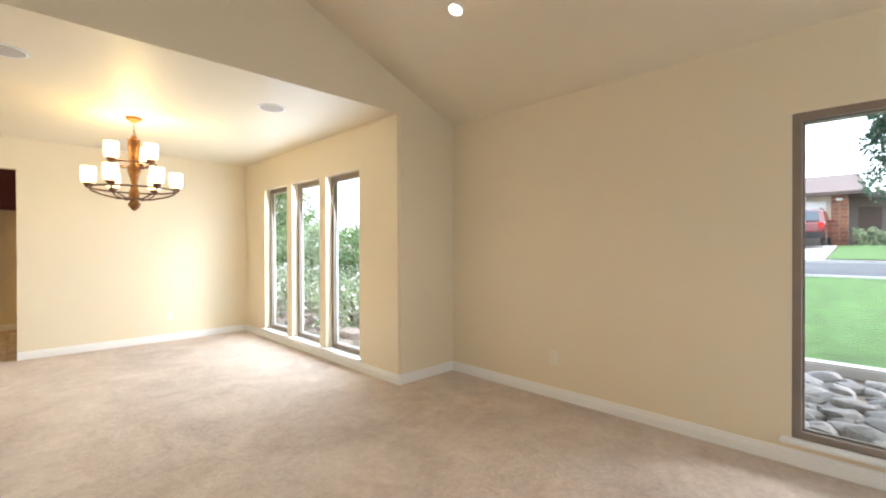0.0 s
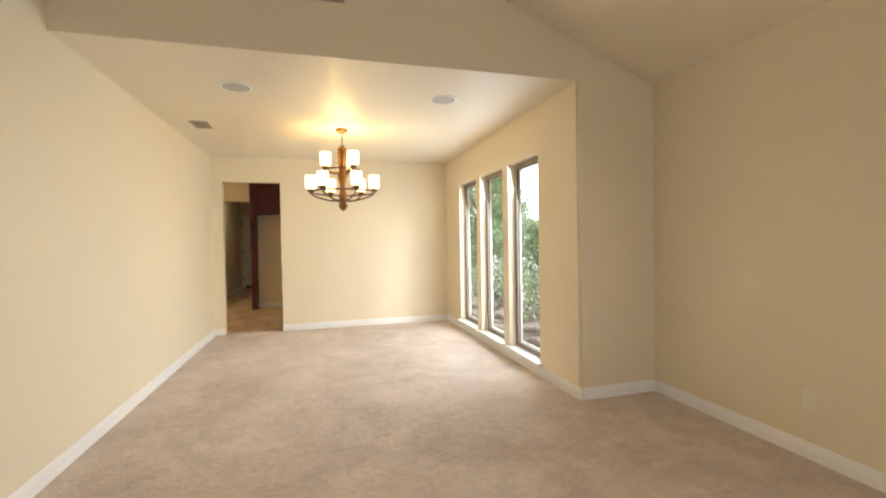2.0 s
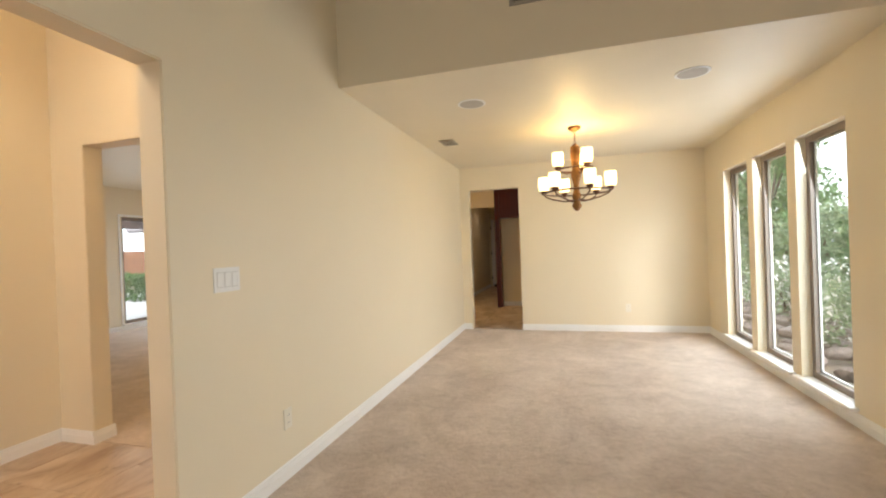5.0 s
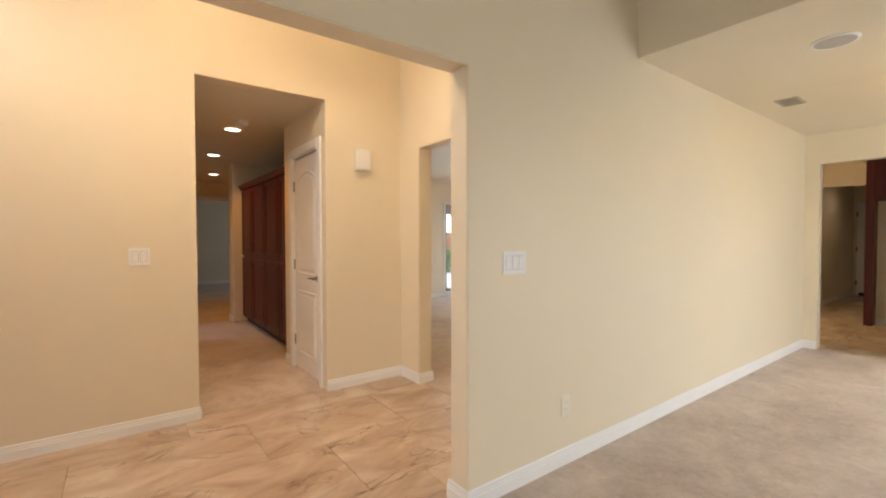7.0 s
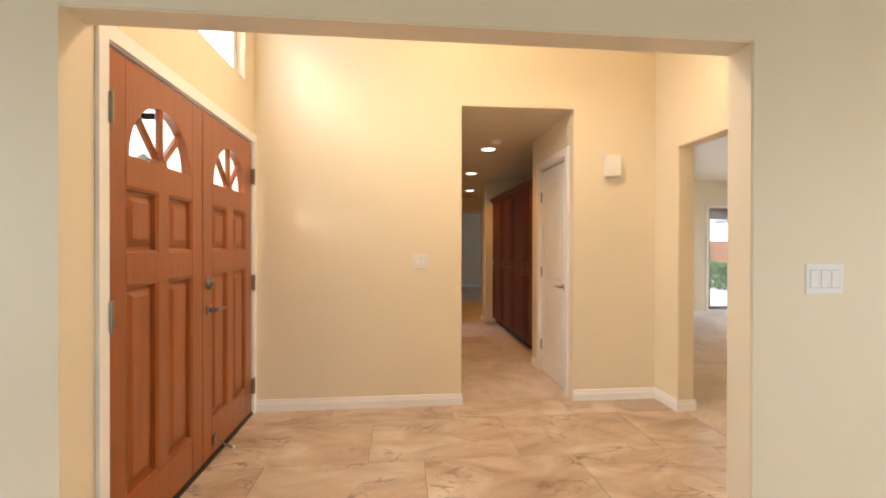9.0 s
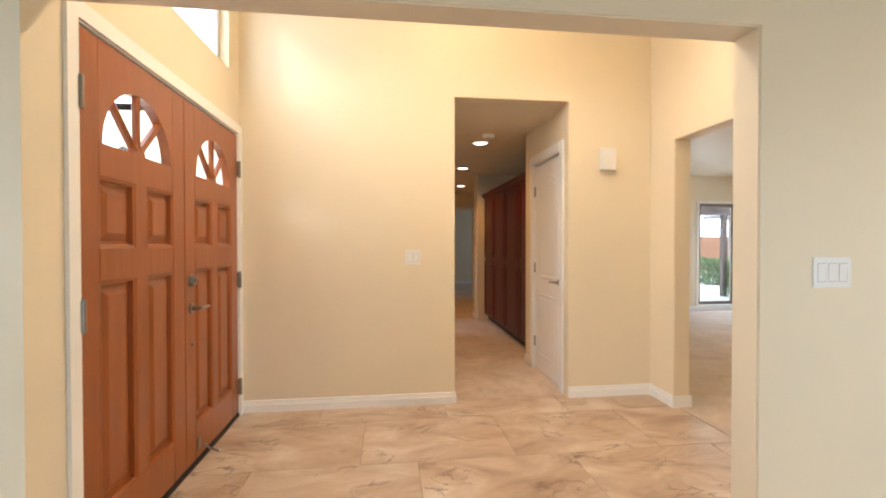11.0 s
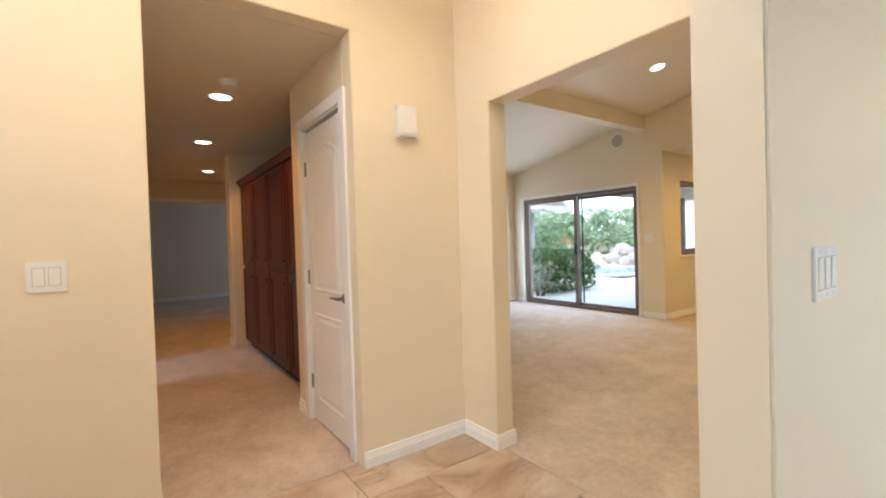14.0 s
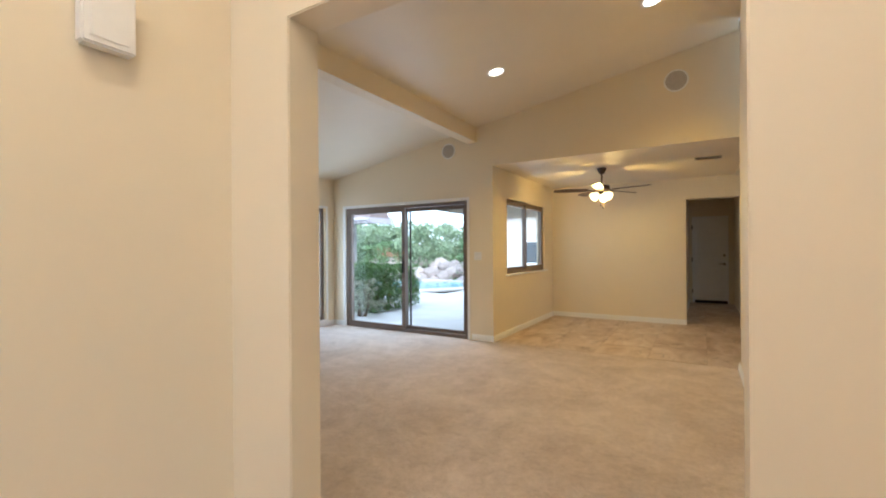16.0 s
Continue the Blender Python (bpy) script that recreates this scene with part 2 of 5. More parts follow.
PAINT = material("cream_paint", (0.81, 0.717, 0.545), 0.5, var=0.012, scale=0.8, fine=3.0, bump=0.12, bump_scale=90, dist=0.002)
CEIL = material("ceiling_paint", (0.80, 0.72, 0.575), 0.42, var=0.015, scale=1.0, fine=4.0, bump=0.15, bump_scale=70, dist=0.002)
WHITE = material("white_trim_paint", (0.89, 0.885, 0.87), 0.35, var=0.015, scale=3, bump=0.03)
ALMOND = material("almond_plastic", (0.82, 0.765, 0.65), 0.3, var=0.01, scale=20, bump=0)
PLATE = material("white_plastic", (0.84, 0.83, 0.81), 0.3, var=0.01, scale=20, bump=0)
CARPET = carpet("beige_carpet", (0.44, 0.345, 0.275), (0.72, 0.61, 0.52))
STONE = tile_stone("brown_veined_tile")
GROUT = material("tan_grout", (0.36, 0.265, 0.19), 0.9, var=0.1, scale=20)
DOOR_WOOD = wood("orange_stained_fir", (0.335, 0.092, 0.015), (0.26, 0.060, 0.010), rough=0.3, coat=0.35)
CHERRY = wood("dark_cherry", (0.082, 0.006, 0.004), (0.048, 0.003, 0.003), rough=0.42, coat=0.04)
ALU = material("bronze_aluminium", (0.19, 0.145, 0.115), 0.45, metal=0.3, var=0.05, scale=8, bump=0.02)
TAUPE = material("taupe_aluminium", (0.27, 0.22, 0.185), 0.5, metal=0.2, var=0.05, scale=8, bump=0.02)
NICKEL = material("satin_nickel", (0.30, 0.275, 0.25), 0.3, metal=1.0, var=0.04, scale=30, bump=0.02)
BRONZE = material("aged_bronze", (0.24, 0.11, 0.035), 0.36, metal=0.7, var=0.25, scale=25, bump=0.2, bump_scale=60)
OILED = material("oiled_bronze", (0.11, 0.048, 0.026), 0.42, metal=0.5, var=0.2, scale=25, bump=0.15, bump_scale=60)
DARK = material("dark_bronze_paint", (0.045, 0.03, 0.025), 0.4, metal=0.3, var=0.1, scale=20, bump=0.02)
BLADE = wood("walnut_blade", (0.10, 0.045, 0.025), (0.05, 0.02, 0.012), axis=0)
BLACK = material("black_rubber", (0.02, 0.02, 0.02), 0.7, var=0.1, bump=0.05)
GRILLE = material("grey_grille_cloth", (0.50, 0.47, 0.44), 0.8, var=0.05, scale=30, bump=0.3, bump_scale=400)
VENTGREY = material("painted_steel_grey", (0.42, 0.37, 0.30), 0.5, var=0.05, scale=20)
SHADE = glow("lit_opal_shade", (1.0, 0.72, 0.30), 2.3)
BULB = glow("lit_bulb", (1.0, 0.84, 0.62), 4.0)
GLASS = glass("window_glass")
GRASS = material("lawn_grass", (0.105, 0.20, 0.055), 0.9, var=0.2, scale=3, fine=200, bump=0.8, bump_scale=150, dist=0.02)
CONCRETE = material("pale_concrete", (0.60, 0.58, 0.56), 0.85, var=0.08, scale=2, fine=60, bump=0.2)
ASPHALT = material("asphalt", (0.10, 0.105, 0.12), 0.9, var=0.15, scale=4, fine=150, bump=0.3)
EARTH = material("dry_soil", (0.22, 0.18, 0.14), 0.95, var=0.2, scale=6, fine=90, bump=0.6, dist=0.01)
ROCK = material("river_stone", (0.27, 0.255, 0.25), 0.8, var=0.22, scale=7, fine=60, bump=0.4, dist=0.01, rand=0.35)
BOULDER = material("pale_boulder", (0.40, 0.33, 0.30), 0.85, var=0.2, scale=3, fine=40, bump=0.5, dist=0.02, rand=0.2)
LEAF = foliage("leaf_green", (0.22, 0.32, 0.15))
LEAF2 = foliage("leaf_bright_green", (0.38, 0.46, 0.29))
LEAF_PALE = foliage("variegated_leaves", (0.36, 0.37, 0.26))
HEDGE = foliage("dark_box_leaves", (0.12, 0.20, 0.06))
PINE = foliage("pine_needles", (0.075, 0.14, 0.09))
BARK = material("bark", (0.12, 0.085, 0.06), 0.9, var=0.3, scale=12, fine=60, bump=0.7, dist=0.01)
STUCCO = material("pale_stucco", (0.62, 0.58, 0.52), 0.9, var=0.06, scale=3, fine=80, bump=0.4)
STUCCO_GREY = material("grey_siding_paint", (0.19, 0.17, 0.165), 0.8, var=0.06, scale=3, bump=0.2)
GUTTER = material("grey_gutter_paint", (0.34, 0.31, 0.33), 0.6, var=0.06, scale=4, bump=0.1)
SHINGLE = material("brown_shingle", (0.20, 0.15, 0.14), 0.9, var=0.2, scale=8, fine=60, bump=0.6, dist=0.01)
FASCIA = material("brown_fascia_paint", (0.10, 0.07, 0.06), 0.6, var=0.1, scale=5, bump=0.1)
BRICK = material("red_brick", (0.30, 0.13, 0.085), 0.9, var=0.2, scale=10, bump=0.4, rand=0.25)
CARPAINT = material("red_car_paint", (0.17, 0.015, 0.015), 0.25, var=0.03, scale=3, bump=0, coat=0.8)
REDLENS = material("red_lamp_lens", (0.5, 0.02, 0.02), 0.2, var=0.05, bump=0)
CARGLASS = material("dark_car_glass", (0.10, 0.12, 0.14), 0.08, var=0.02, bump=0)
FENCE = material("redwood_fence", (0.28, 0.14, 0.08), 0.85, var=0.2, scale=6, fine=50, bump=0.4, rand=0.2)
WATER = material("pool_water", (0.10, 0.42, 0.48), 0.06, var=0.1, scale=1.5, bump=0.3, bump_scale=6, dist=0.02)


# ---- builders ----
def box(bm, x0, x1, y0, y1, z0, z1, bevel=0.0):
    r = bmesh.ops.create_cube(bm, size=1, matrix=Matrix.Translation(((x0 + x1) / 2, (y0 + y1) / 2, (z0 + z1) / 2)) @ Matrix.Diagonal((abs(x1 - x0), abs(y1 - y0), abs(z1 - z0), 1)))
    if bevel:
        edges = {e for v in r["verts"] for e in v.link_edges}
        bmesh.ops.bevel(bm, geom=list(edges), offset=bevel, segments=2, affect="EDGES")
    return bm


def boxes(*specs, bevel=0.0):
    bm = bmesh.new()
    for s in specs:
        box(bm, *s, bevel=bevel)
    return bm


def tube(bm, points, radius, sides=10):
    """A round bar along points."""
    pts = [Vector(p) for p in points]
    rings = []
    up = Vector((0, 0, 1))
    for i, p in enumerate(pts):
        d = (pts[min(i + 1, len(pts) - 1)] - pts[max(i - 1, 0)]).normalized()
        a = d.cross(up if abs(d.dot(up)) < 0.95 else Vector((1, 0, 0))).normalized()
        b = d.cross(a)
        r = radius[i] if isinstance(radius, (list, tuple)) else radius
        rings.append([bm.verts.new(p + (a * math.cos(k * math.tau / sides) + b * math.sin(k * math.tau / sides)) * r) for k in range(sides)])
    for r0, r1 in zip(rings, rings[1:]):
        for k in range(sides):
            bm.faces.new((r0[k], r0[(k + 1) % sides], r1[(k + 1) % sides], r1[k]))
    bm.faces.new(rings[0][::-1])
    bm.faces.new(rings[-1])
    bmesh.ops.recalc_face_normals(bm, faces=bm.faces)
    return bm


def lathe(bm, profile, sides=20, m=Matrix()):
    """A turned body: profile is (radius, height) from below."""
    rings = [[bm.verts.new(m @ Vector((r * math.cos(k * math.tau / sides), r * math.sin(k * math.tau / sides), z))) for k in range(sides)] for r, z in profile]
    fs = []
    for r0, r1 in zip(rings, rings[1:]):
        for k in range(sides):
            fs.append(bm.faces.new((r0[k], r0[(k + 1) % sides], r1[(k + 1) % sides], r1[k])))
    fs += [bm.faces.new(rings[0][::-1]), bm.faces.new(rings[-1])]
    bmesh.ops.recalc_face_normals(bm, faces=fs)
    return bm


def smooth(bm, angle=40):
    for f in bm.faces:
        f.smooth = True
    for e in bm.edges:
        if len(e.link_faces) == 2 and e.calc_face_angle(0) > radians(angle):
            e.smooth = False
    return bm


def mesh_of(name, bm, mat):
    me = bpy.data.meshes.new(name)
    bm.normal_update()
    bm.to_mesh(me)
    bm.free()
    me.materials.append(mat)
    return me


def part(name, bm, mat, parent=None, label=""):
    ob = new(name, mesh_of(name, bm, mat))
    if parent:
        ob.parent = parent
    return tagged(ob, label)


def thing(name, m, label, category, group="", kind=""):
    ob = new(name)
    ob.empty_display_size = 0.1
    ob.matrix_world = m
    return tagged(ob, label, category, group, kind)


def structure(name, bm, mat, label, category):
    return tagged(part(name, bm, mat), label, category, kind="structure")


def panel_wall(axis, face, back, u0, u1, z0, top, holes=(), soft=0.0, hole_soft=0.0):
    """A wall slab between the planes face and back of an axis, from u0 to u1, with rectangular holes (u0, u1, z0, z1)
    through it. top: height, or a function of u. soft rounds the edges of the holes and hole_soft names those ends."""
    us = sorted({u0, u1, *(v for h in holes for v in h[:2] if u0 < v < u1)})
    high = top if callable(top) else (lambda u: top)
    zt = min(high(u) for u in us)
    zs = sorted({z0, *(v for h in holes for v in h[2:] if z0 < v < zt)})
    zs.append(None)
    bm = bmesh.new()

    def vert(side, i, j):
        u = us[i]
        z = high(u) if zs[j] is None else zs[j]
        return (side, u, z) if axis == "x" else (u, side, z)

    made = {}

    def v(side, i, j):
        k = (side, i, j)
        if k not in made:
            made[k] = bm.verts.new(vert(side, i, j))
        return made[k]

    def solid(i, j):
        if not (0 <= i < len(us) - 1 and 0 <= j < len(zs) - 1):
            return False
        um = (us[i] + us[i + 1]) / 2
        zm = (zs[j] + (zs[j + 1] if zs[j + 1] is not None else high(um))) / 2
        return not any(h[0] < um < h[1] and h[2] < zm < h[3] for h in holes)

    rims = []
    for i in range(len(us) - 1):
        for j in range(len(zs) - 1):
            if not solid(i, j):
                continue
            for s in (face, back):
                bm.faces.new((v(s, i, j), v(s, i + 1, j), v(s, i + 1, j + 1), v(s, i, j + 1)))
            for di, dj, a, b in ((-1, 0, (i, j), (i, j + 1)), (1, 0, (i + 1, j), (i + 1, j + 1)), (0, -1, (i, j), (i + 1, j)), (0, 1, (i, j + 1), (i + 1, j + 1))):
                if not solid(i + di, j + dj):
                    bm.faces.new((v(face, *a), v(face, *b), v(back, *b), v(back, *a)))
                    inside = 0 <= i + di < len(us) - 1 and 0 <= j + dj < len(zs) - 1
                    if inside and soft:
                        rims += [(v(face, *a), v(face, *b)), (v(back, *a), v(back, *b))]
    bmesh.ops.recalc_face_normals(bm, faces=bm.faces)
    if soft:
        edges = [e for e in (bm.edges.get(r) for r in rims) if e]
        bmesh.ops.bevel(bm, geom=list(set(edges)), offset=soft, segments=6, affect="EDGES", clamp_overlap=True)
    return bm


def skirting(bm, x0, y0, x1, y1, nx, ny, h=0.09, t=0.014):
    """A moulded baseboard on the wall line from (x0, y0) to (x1, y1), standing off towards (nx, ny)."""
    prof = ((0, 0), (t, 0), (t, h * 0.62), (t * 0.72, h * 0.64), (t * 0.72, h * 0.76), (t * 0.5, h * 0.79), (t * 0.5, h * 0.92), (t * 0.2, h), (0, h))
    rows = [[bm.verts.new((x + nx * d, y + ny * d, z)) for d, z in prof] for x, y in ((x0, y0), (x1, y1))]
    fs = [bm.faces.new((rows[0][k], rows[0][k + 1], rows[1][k + 1], rows[1][k])) for k in range(len(prof) - 1)]
    fs += [bm.faces.new(rows[0]), bm.faces.new(rows[1][::-1])]
    bmesh.ops.recalc_face_normals(bm, faces=fs)
    return bm


# ---- the house: walls, floors, ceilings ----
LW, LB = -0.71, -0.84          # wall between living room and foyer: its two faces
RW, DW = 3.30, 2.61            # outer wall of the living room, of the dining room
BUMP, DEND = 3.21, 6.82        # where the dining room begins and ends
HW = -2.627                    # foyer wall with the hall opening
FD = -0.70                     # wall of the front door
FAM, FAM_IN = 2.56, 2.69       # wall between foyer and family room
FL, FE, NX, NE = -6.70, 7.12, -3.666, 9.93   # family room: outer wall, far wall; breakfast nook: outer wall, far wall
H = 2.44


def living_top(x):
    return 2.455 + 0.40 * (RW - x)


def family_top(x):
    return 2.52 + 0.181 * (x - FL)


wall = lambda name, bm, label="cream painted plaster wall": structure(name, bm, PAINT, label, "wall")

wall("wall_living_left", panel_wall("x", LW, LB, FD, DEND, 0, 4.3, [(FD - 1, 1.763, -1, 2.06)], soft=0.006), "cream painted wall with a wide cased opening to the foyer")
wall("wall_living_left_rear", boxes((LB, LW, -2.6, FD - 0.15, 0, 4.3)))
# the opening in this rear wall is added for fill light
wall("wall_living_rear", panel_wall("y", -2.6, -2.75, LB, RW + 0.15, 0, 4.3, [(0.7, 1.9, 0.9, 2.05)]))
wall("wall_living_window", panel_wall("x", RW, RW + 0.15, -2.6, BUMP, 0, 2.6, [(-1.55, 0.53, 0.15, 1.99)]))
bm = panel_wall("y", BUMP, BUMP + 0.14, DW, RW + 0.15, 0, H + 0.004)
corner = [e for e in bm.edges if all(abs(q.co.x - DW) < 1e-4 and abs(q.co.y - BUMP) < 1e-4 for q in e.verts)]
bmesh.ops.bevel(bm, geom=corner, offset=0.02, segments=8, affect="EDGES")
wall("wall_living_return", bm)
bm = panel_wall("x", DW, DW + 0.15, BUMP + 0.14, DEND, 0, H, [(3.84, 4.50, 0.12, 2.025), (4.64, 5.32, 0.12, 2.025), (5.46, 6.14, 0.12, 2.025)])
wall("wall_dining_window", bm)
wall("wall_dining_end", panel_wall("y", DEND, DEND + 0.12, LB, DW + 0.15, 0, H + 0.1, [(-0.574, 0.171, -1, 2.10)], soft=0.004))
wall("soffit_dining", panel_wall("y", BUMP, BUMP + 0.14, LW, RW + 0.15, H + 0.004, living_top), "cream painted soffit above the dining room")
wall("wall_foyer_hall", panel_wall("x", HW, HW - 0.12, FD, FAM, 0, family_top(HW) + 0.1, [(0.91, 1.845, -1, 2.41)], soft=0.004))
wall("wall_front_door", panel_wall("y", FD, FD - 0.15, HW - 0.12, LW, 0, lambda x: family_top(x) + 0.1, [(-2.585, -0.925, -1, 2.07), (-2.42, -0.98, 2.47, 3.15)]))
wall("wall_foyer_family", panel_wall("y", FAM, FAM_IN, FL - 0.15, LB, 0, lambda x: family_top(x) + 0.1, [(-2.32, -1.10, -1, 2.05)], soft=0.004))
wall("wall_family_outer", panel_wall("x", FL, FL - 0.15, FAM_IN, FE, 0, 2.65, [(6.15, 6.91, 0.11, 2.01)]))
wall("wall_family_end", panel_wall("y", FE, FE + 0.15, FL - 0.15, NX, 0, lambda x: family_top(x) + 0.1, [(-6.41, -4.065, -1, 2.0)]))
wall("soffit_nook", panel_wall("y", FE, FE + 0.15, NX, LW, 2.465, lambda x: family_top(x) + 0.1), "cream painted soffit above the breakfast nook")
wall("wall_nook_window", panel_wall("x", NX, NX - 0.15, FE + 0.15, NE, 0, 2.55, [(7.63, 9.41, 0.92, 2.06)]))
wall("wall_nook_end", panel_wall("y", NE, NE + 0.12, NX - 0.15, 2.8, 0, 2.55, [(-1.405, -0.655, -1, 2.11)]))
wall("wall_hall_near", panel_wall("y", 1.845, 1.965, -3.74, HW - 0.12, 0, 2.45, [(-3.50, -2.78, -1, 2.06)]))
wall("wall_hall_stub", boxes((-6.64, -6.33, 1.845, FAM, 0, 2.45), bevel=0.01))
wall("wall_hall_far", boxes((-9.0, -6.85, FAM, FAM_IN, 0, 2.45)))
wall("wall_hall_left", panel_wall("y", 0.91, 0.79, -9.0, HW - 0.12, 0, 2.45, [(-6.3, -5.25, -1, 2.06)]))
wall("wall_hall_end", panel_wall("x", -9.0, -9.12, 0.0, 3.4, 0, 2.45, [(1.02, 2.30, -1, 2.05)]))
wall("wall_cabinet_niche", boxes((-3.74, -3.62, 1.965, FAM, 0, 2.45)))
wall("wall_kitchen", boxes((-0.46, 2.8, 9.35, 9.47, 0, 2.5), (2.7, 2.82, DEND + 0.12, 9.35, 0, 2.5)))
wall("wall_back_hall", boxes((-1.57, -1.45, NE + 0.12, 13.5, 0, 2.5), (-0.55, -0.43, NE + 0.12, 13.5, 0, 2.5), (-1.57, -0.43, 13.5, 13.62, 0, 2.5)))
wall("wall_far_room", boxes((-12.9, -12.8, -1.5, 5.0, 0, 2.5), (-12.8, -9.0, -1.6, -1.5, 0, 2.5), (-12.8, -9.0, 5.0, 5.1, 0, 2.5), (-9.12, -9.0, -1.5, 0.0, 0, 2.5), (-9.12, -9.0, 3.4, 5.0, 0, 2.5)))
wall("wall_side_room", boxes((-8.5, -8.4, -1.9, 0.79, 0, 2.5), (-3.5, -3.4, -1.9, 0.79, 0, 2.5)))
wall("wall_side_room_window", panel_wall("y", -1.9, -2.0, -8.5, -3.4, 0, 2.5, [(-7.2, -5.2, 0.8, 2.1)]))


def slab(name, corners, thick, label):
    bm = bmesh.new()
    low = [bm.verts.new(c) for c in corners]
    top = [bm.verts.new((c[0], c[1], c[2] + thick)) for c in corners]
    n = len(corners)
    bm.faces.new(low)
    bm.faces.new(top[::-1])
    for k in range(n):
        bm.faces.new((low[k], low[(k + 1) % n], top[(k + 1) % n], top[k]))
    bmesh.ops.recalc_face_normals(bm, faces=bm.faces)
    return structure(name, bm, CEIL, label, "ceiling")


def sloped(name, x0, x1, y0, y1, f, label):
    return slab(name, [(x0, y0, f(x0)), (x1, y0, f(x1)), (x1, y1, f(x1)), (x0, y1, f(x0))], 0.12, label)


sloped("ceiling_living", LW, RW + 0.1, -2.6, BUMP, living_top, "sloped cream ceiling of the living room")
slab("ceiling_dining", [(LW, BUMP + 0.001, H), (DW, BUMP + 0.001, H), (DW, DEND, H), (LW, DEND, H)], 0.06, "flat cream ceiling of the dining room")
sloped("ceiling_foyer", HW, LB, FD, FAM, family_top, "sloped cream ceiling of the foyer")
sloped("ceiling_family", FL - 0.1, LB, FAM_IN, FE, family_top, "sloped cream ceiling of the family room")
slab("ceiling_nook", [(NX, FE + 0.001, 2.461), (LW, FE + 0.001, 2.461), (LW, NE, 2.461), (NX, NE, 2.461)], 0.06, "flat cream ceiling of the breakfast nook")
slab("ceiling_kitchen", [(LW, DEND + 0.12, H), (2.8, DEND + 0.12, H), (2.8, NE, H), (LW, NE, H)], 0.06, "flat cream kitchen ceiling")
slab("ceiling_hall", [(-9.0, 0.79, 2.41), (HW - 0.12, 0.79, 2.41), (HW - 0.12, FAM, 2.41), (-9.0, FAM, 2.41)], 0.06, "flat cream hall ceiling")
slab("ceiling_back_hall", [(-1.57, NE + 0.12, H), (-0.43, NE + 0.12, H), (-0.43, 13.62, H), (-1.57, 13.62, H)], 0.06, "flat cream ceiling of the back hall")
slab("ceiling_far_room", [(-12.9, -1.6, H), (-9.0, -1.6, H), (-9.0, 5.1, H), (-12.9, 5.1, H)], 0.06, "flat cream ceiling of the bedroom")
slab("ceiling_side_room", [(-8.5, -2.0, H), (-3.4, -2.0, H), (-3.4, 0.79, H), (-8.5, 0.79, H)], 0.06, "flat cream ceiling of the side room")

bm = bmesh.new()
rows = [[bm.verts.new((x, y, z)) for x, z in ((-4.06, 2.81), (-3.91, 2.81), (-3.91, family_top(-3.91) + 0.05), (-4.06, family_top(-4.06) + 0.05))] for y in (FAM_IN, FE)]
for k in range(4):
    bm.faces.new((rows[0][k], rows[0][(k + 1) % 4], rows[1][(k + 1) % 4], rows[1][k]))
bm.faces.new(rows[0][::-1])
bm.faces.new(rows[1])
bmesh.ops.recalc_face_normals(bm, faces=bm.faces)
structure("ceiling_beam", bm, PAINT, "boxed cream beam along the vaulted ceiling", "beam")

# floors
structure("floor_living", boxes((LW, RW, -2.6, BUMP, -0.1, 0), (LW, DW, BUMP, DEND + 0.02, -0.1, 0)), CARPET, "beige cut-pile carpet with vacuum marks", "carpet")
structure("floor_family", boxes((FL, LB, 2.60, FE + 0.04, -0.1, 0.004)), CARPET, "beige cut-pile carpet of the family room", "carpet")
structure("floor_hall", boxes((-9.06, HW - 0.06, 0.91, FAM, -0.1, 0.004)), CARPET, "beige cut-pile carpet of the hall", "carpet")
structure("floor_far_room", boxes((-12.8, -9.06, -1.5, 5.0, -0.1, 0.004)), CARPET, "beige bedroom carpet", "carpet")
structure("floor_side_room", boxes((-8.4, -3.5, -1.9, 0.91, -0.1, 0.004)), CARPET, "beige carpet of a side room", "carpet")

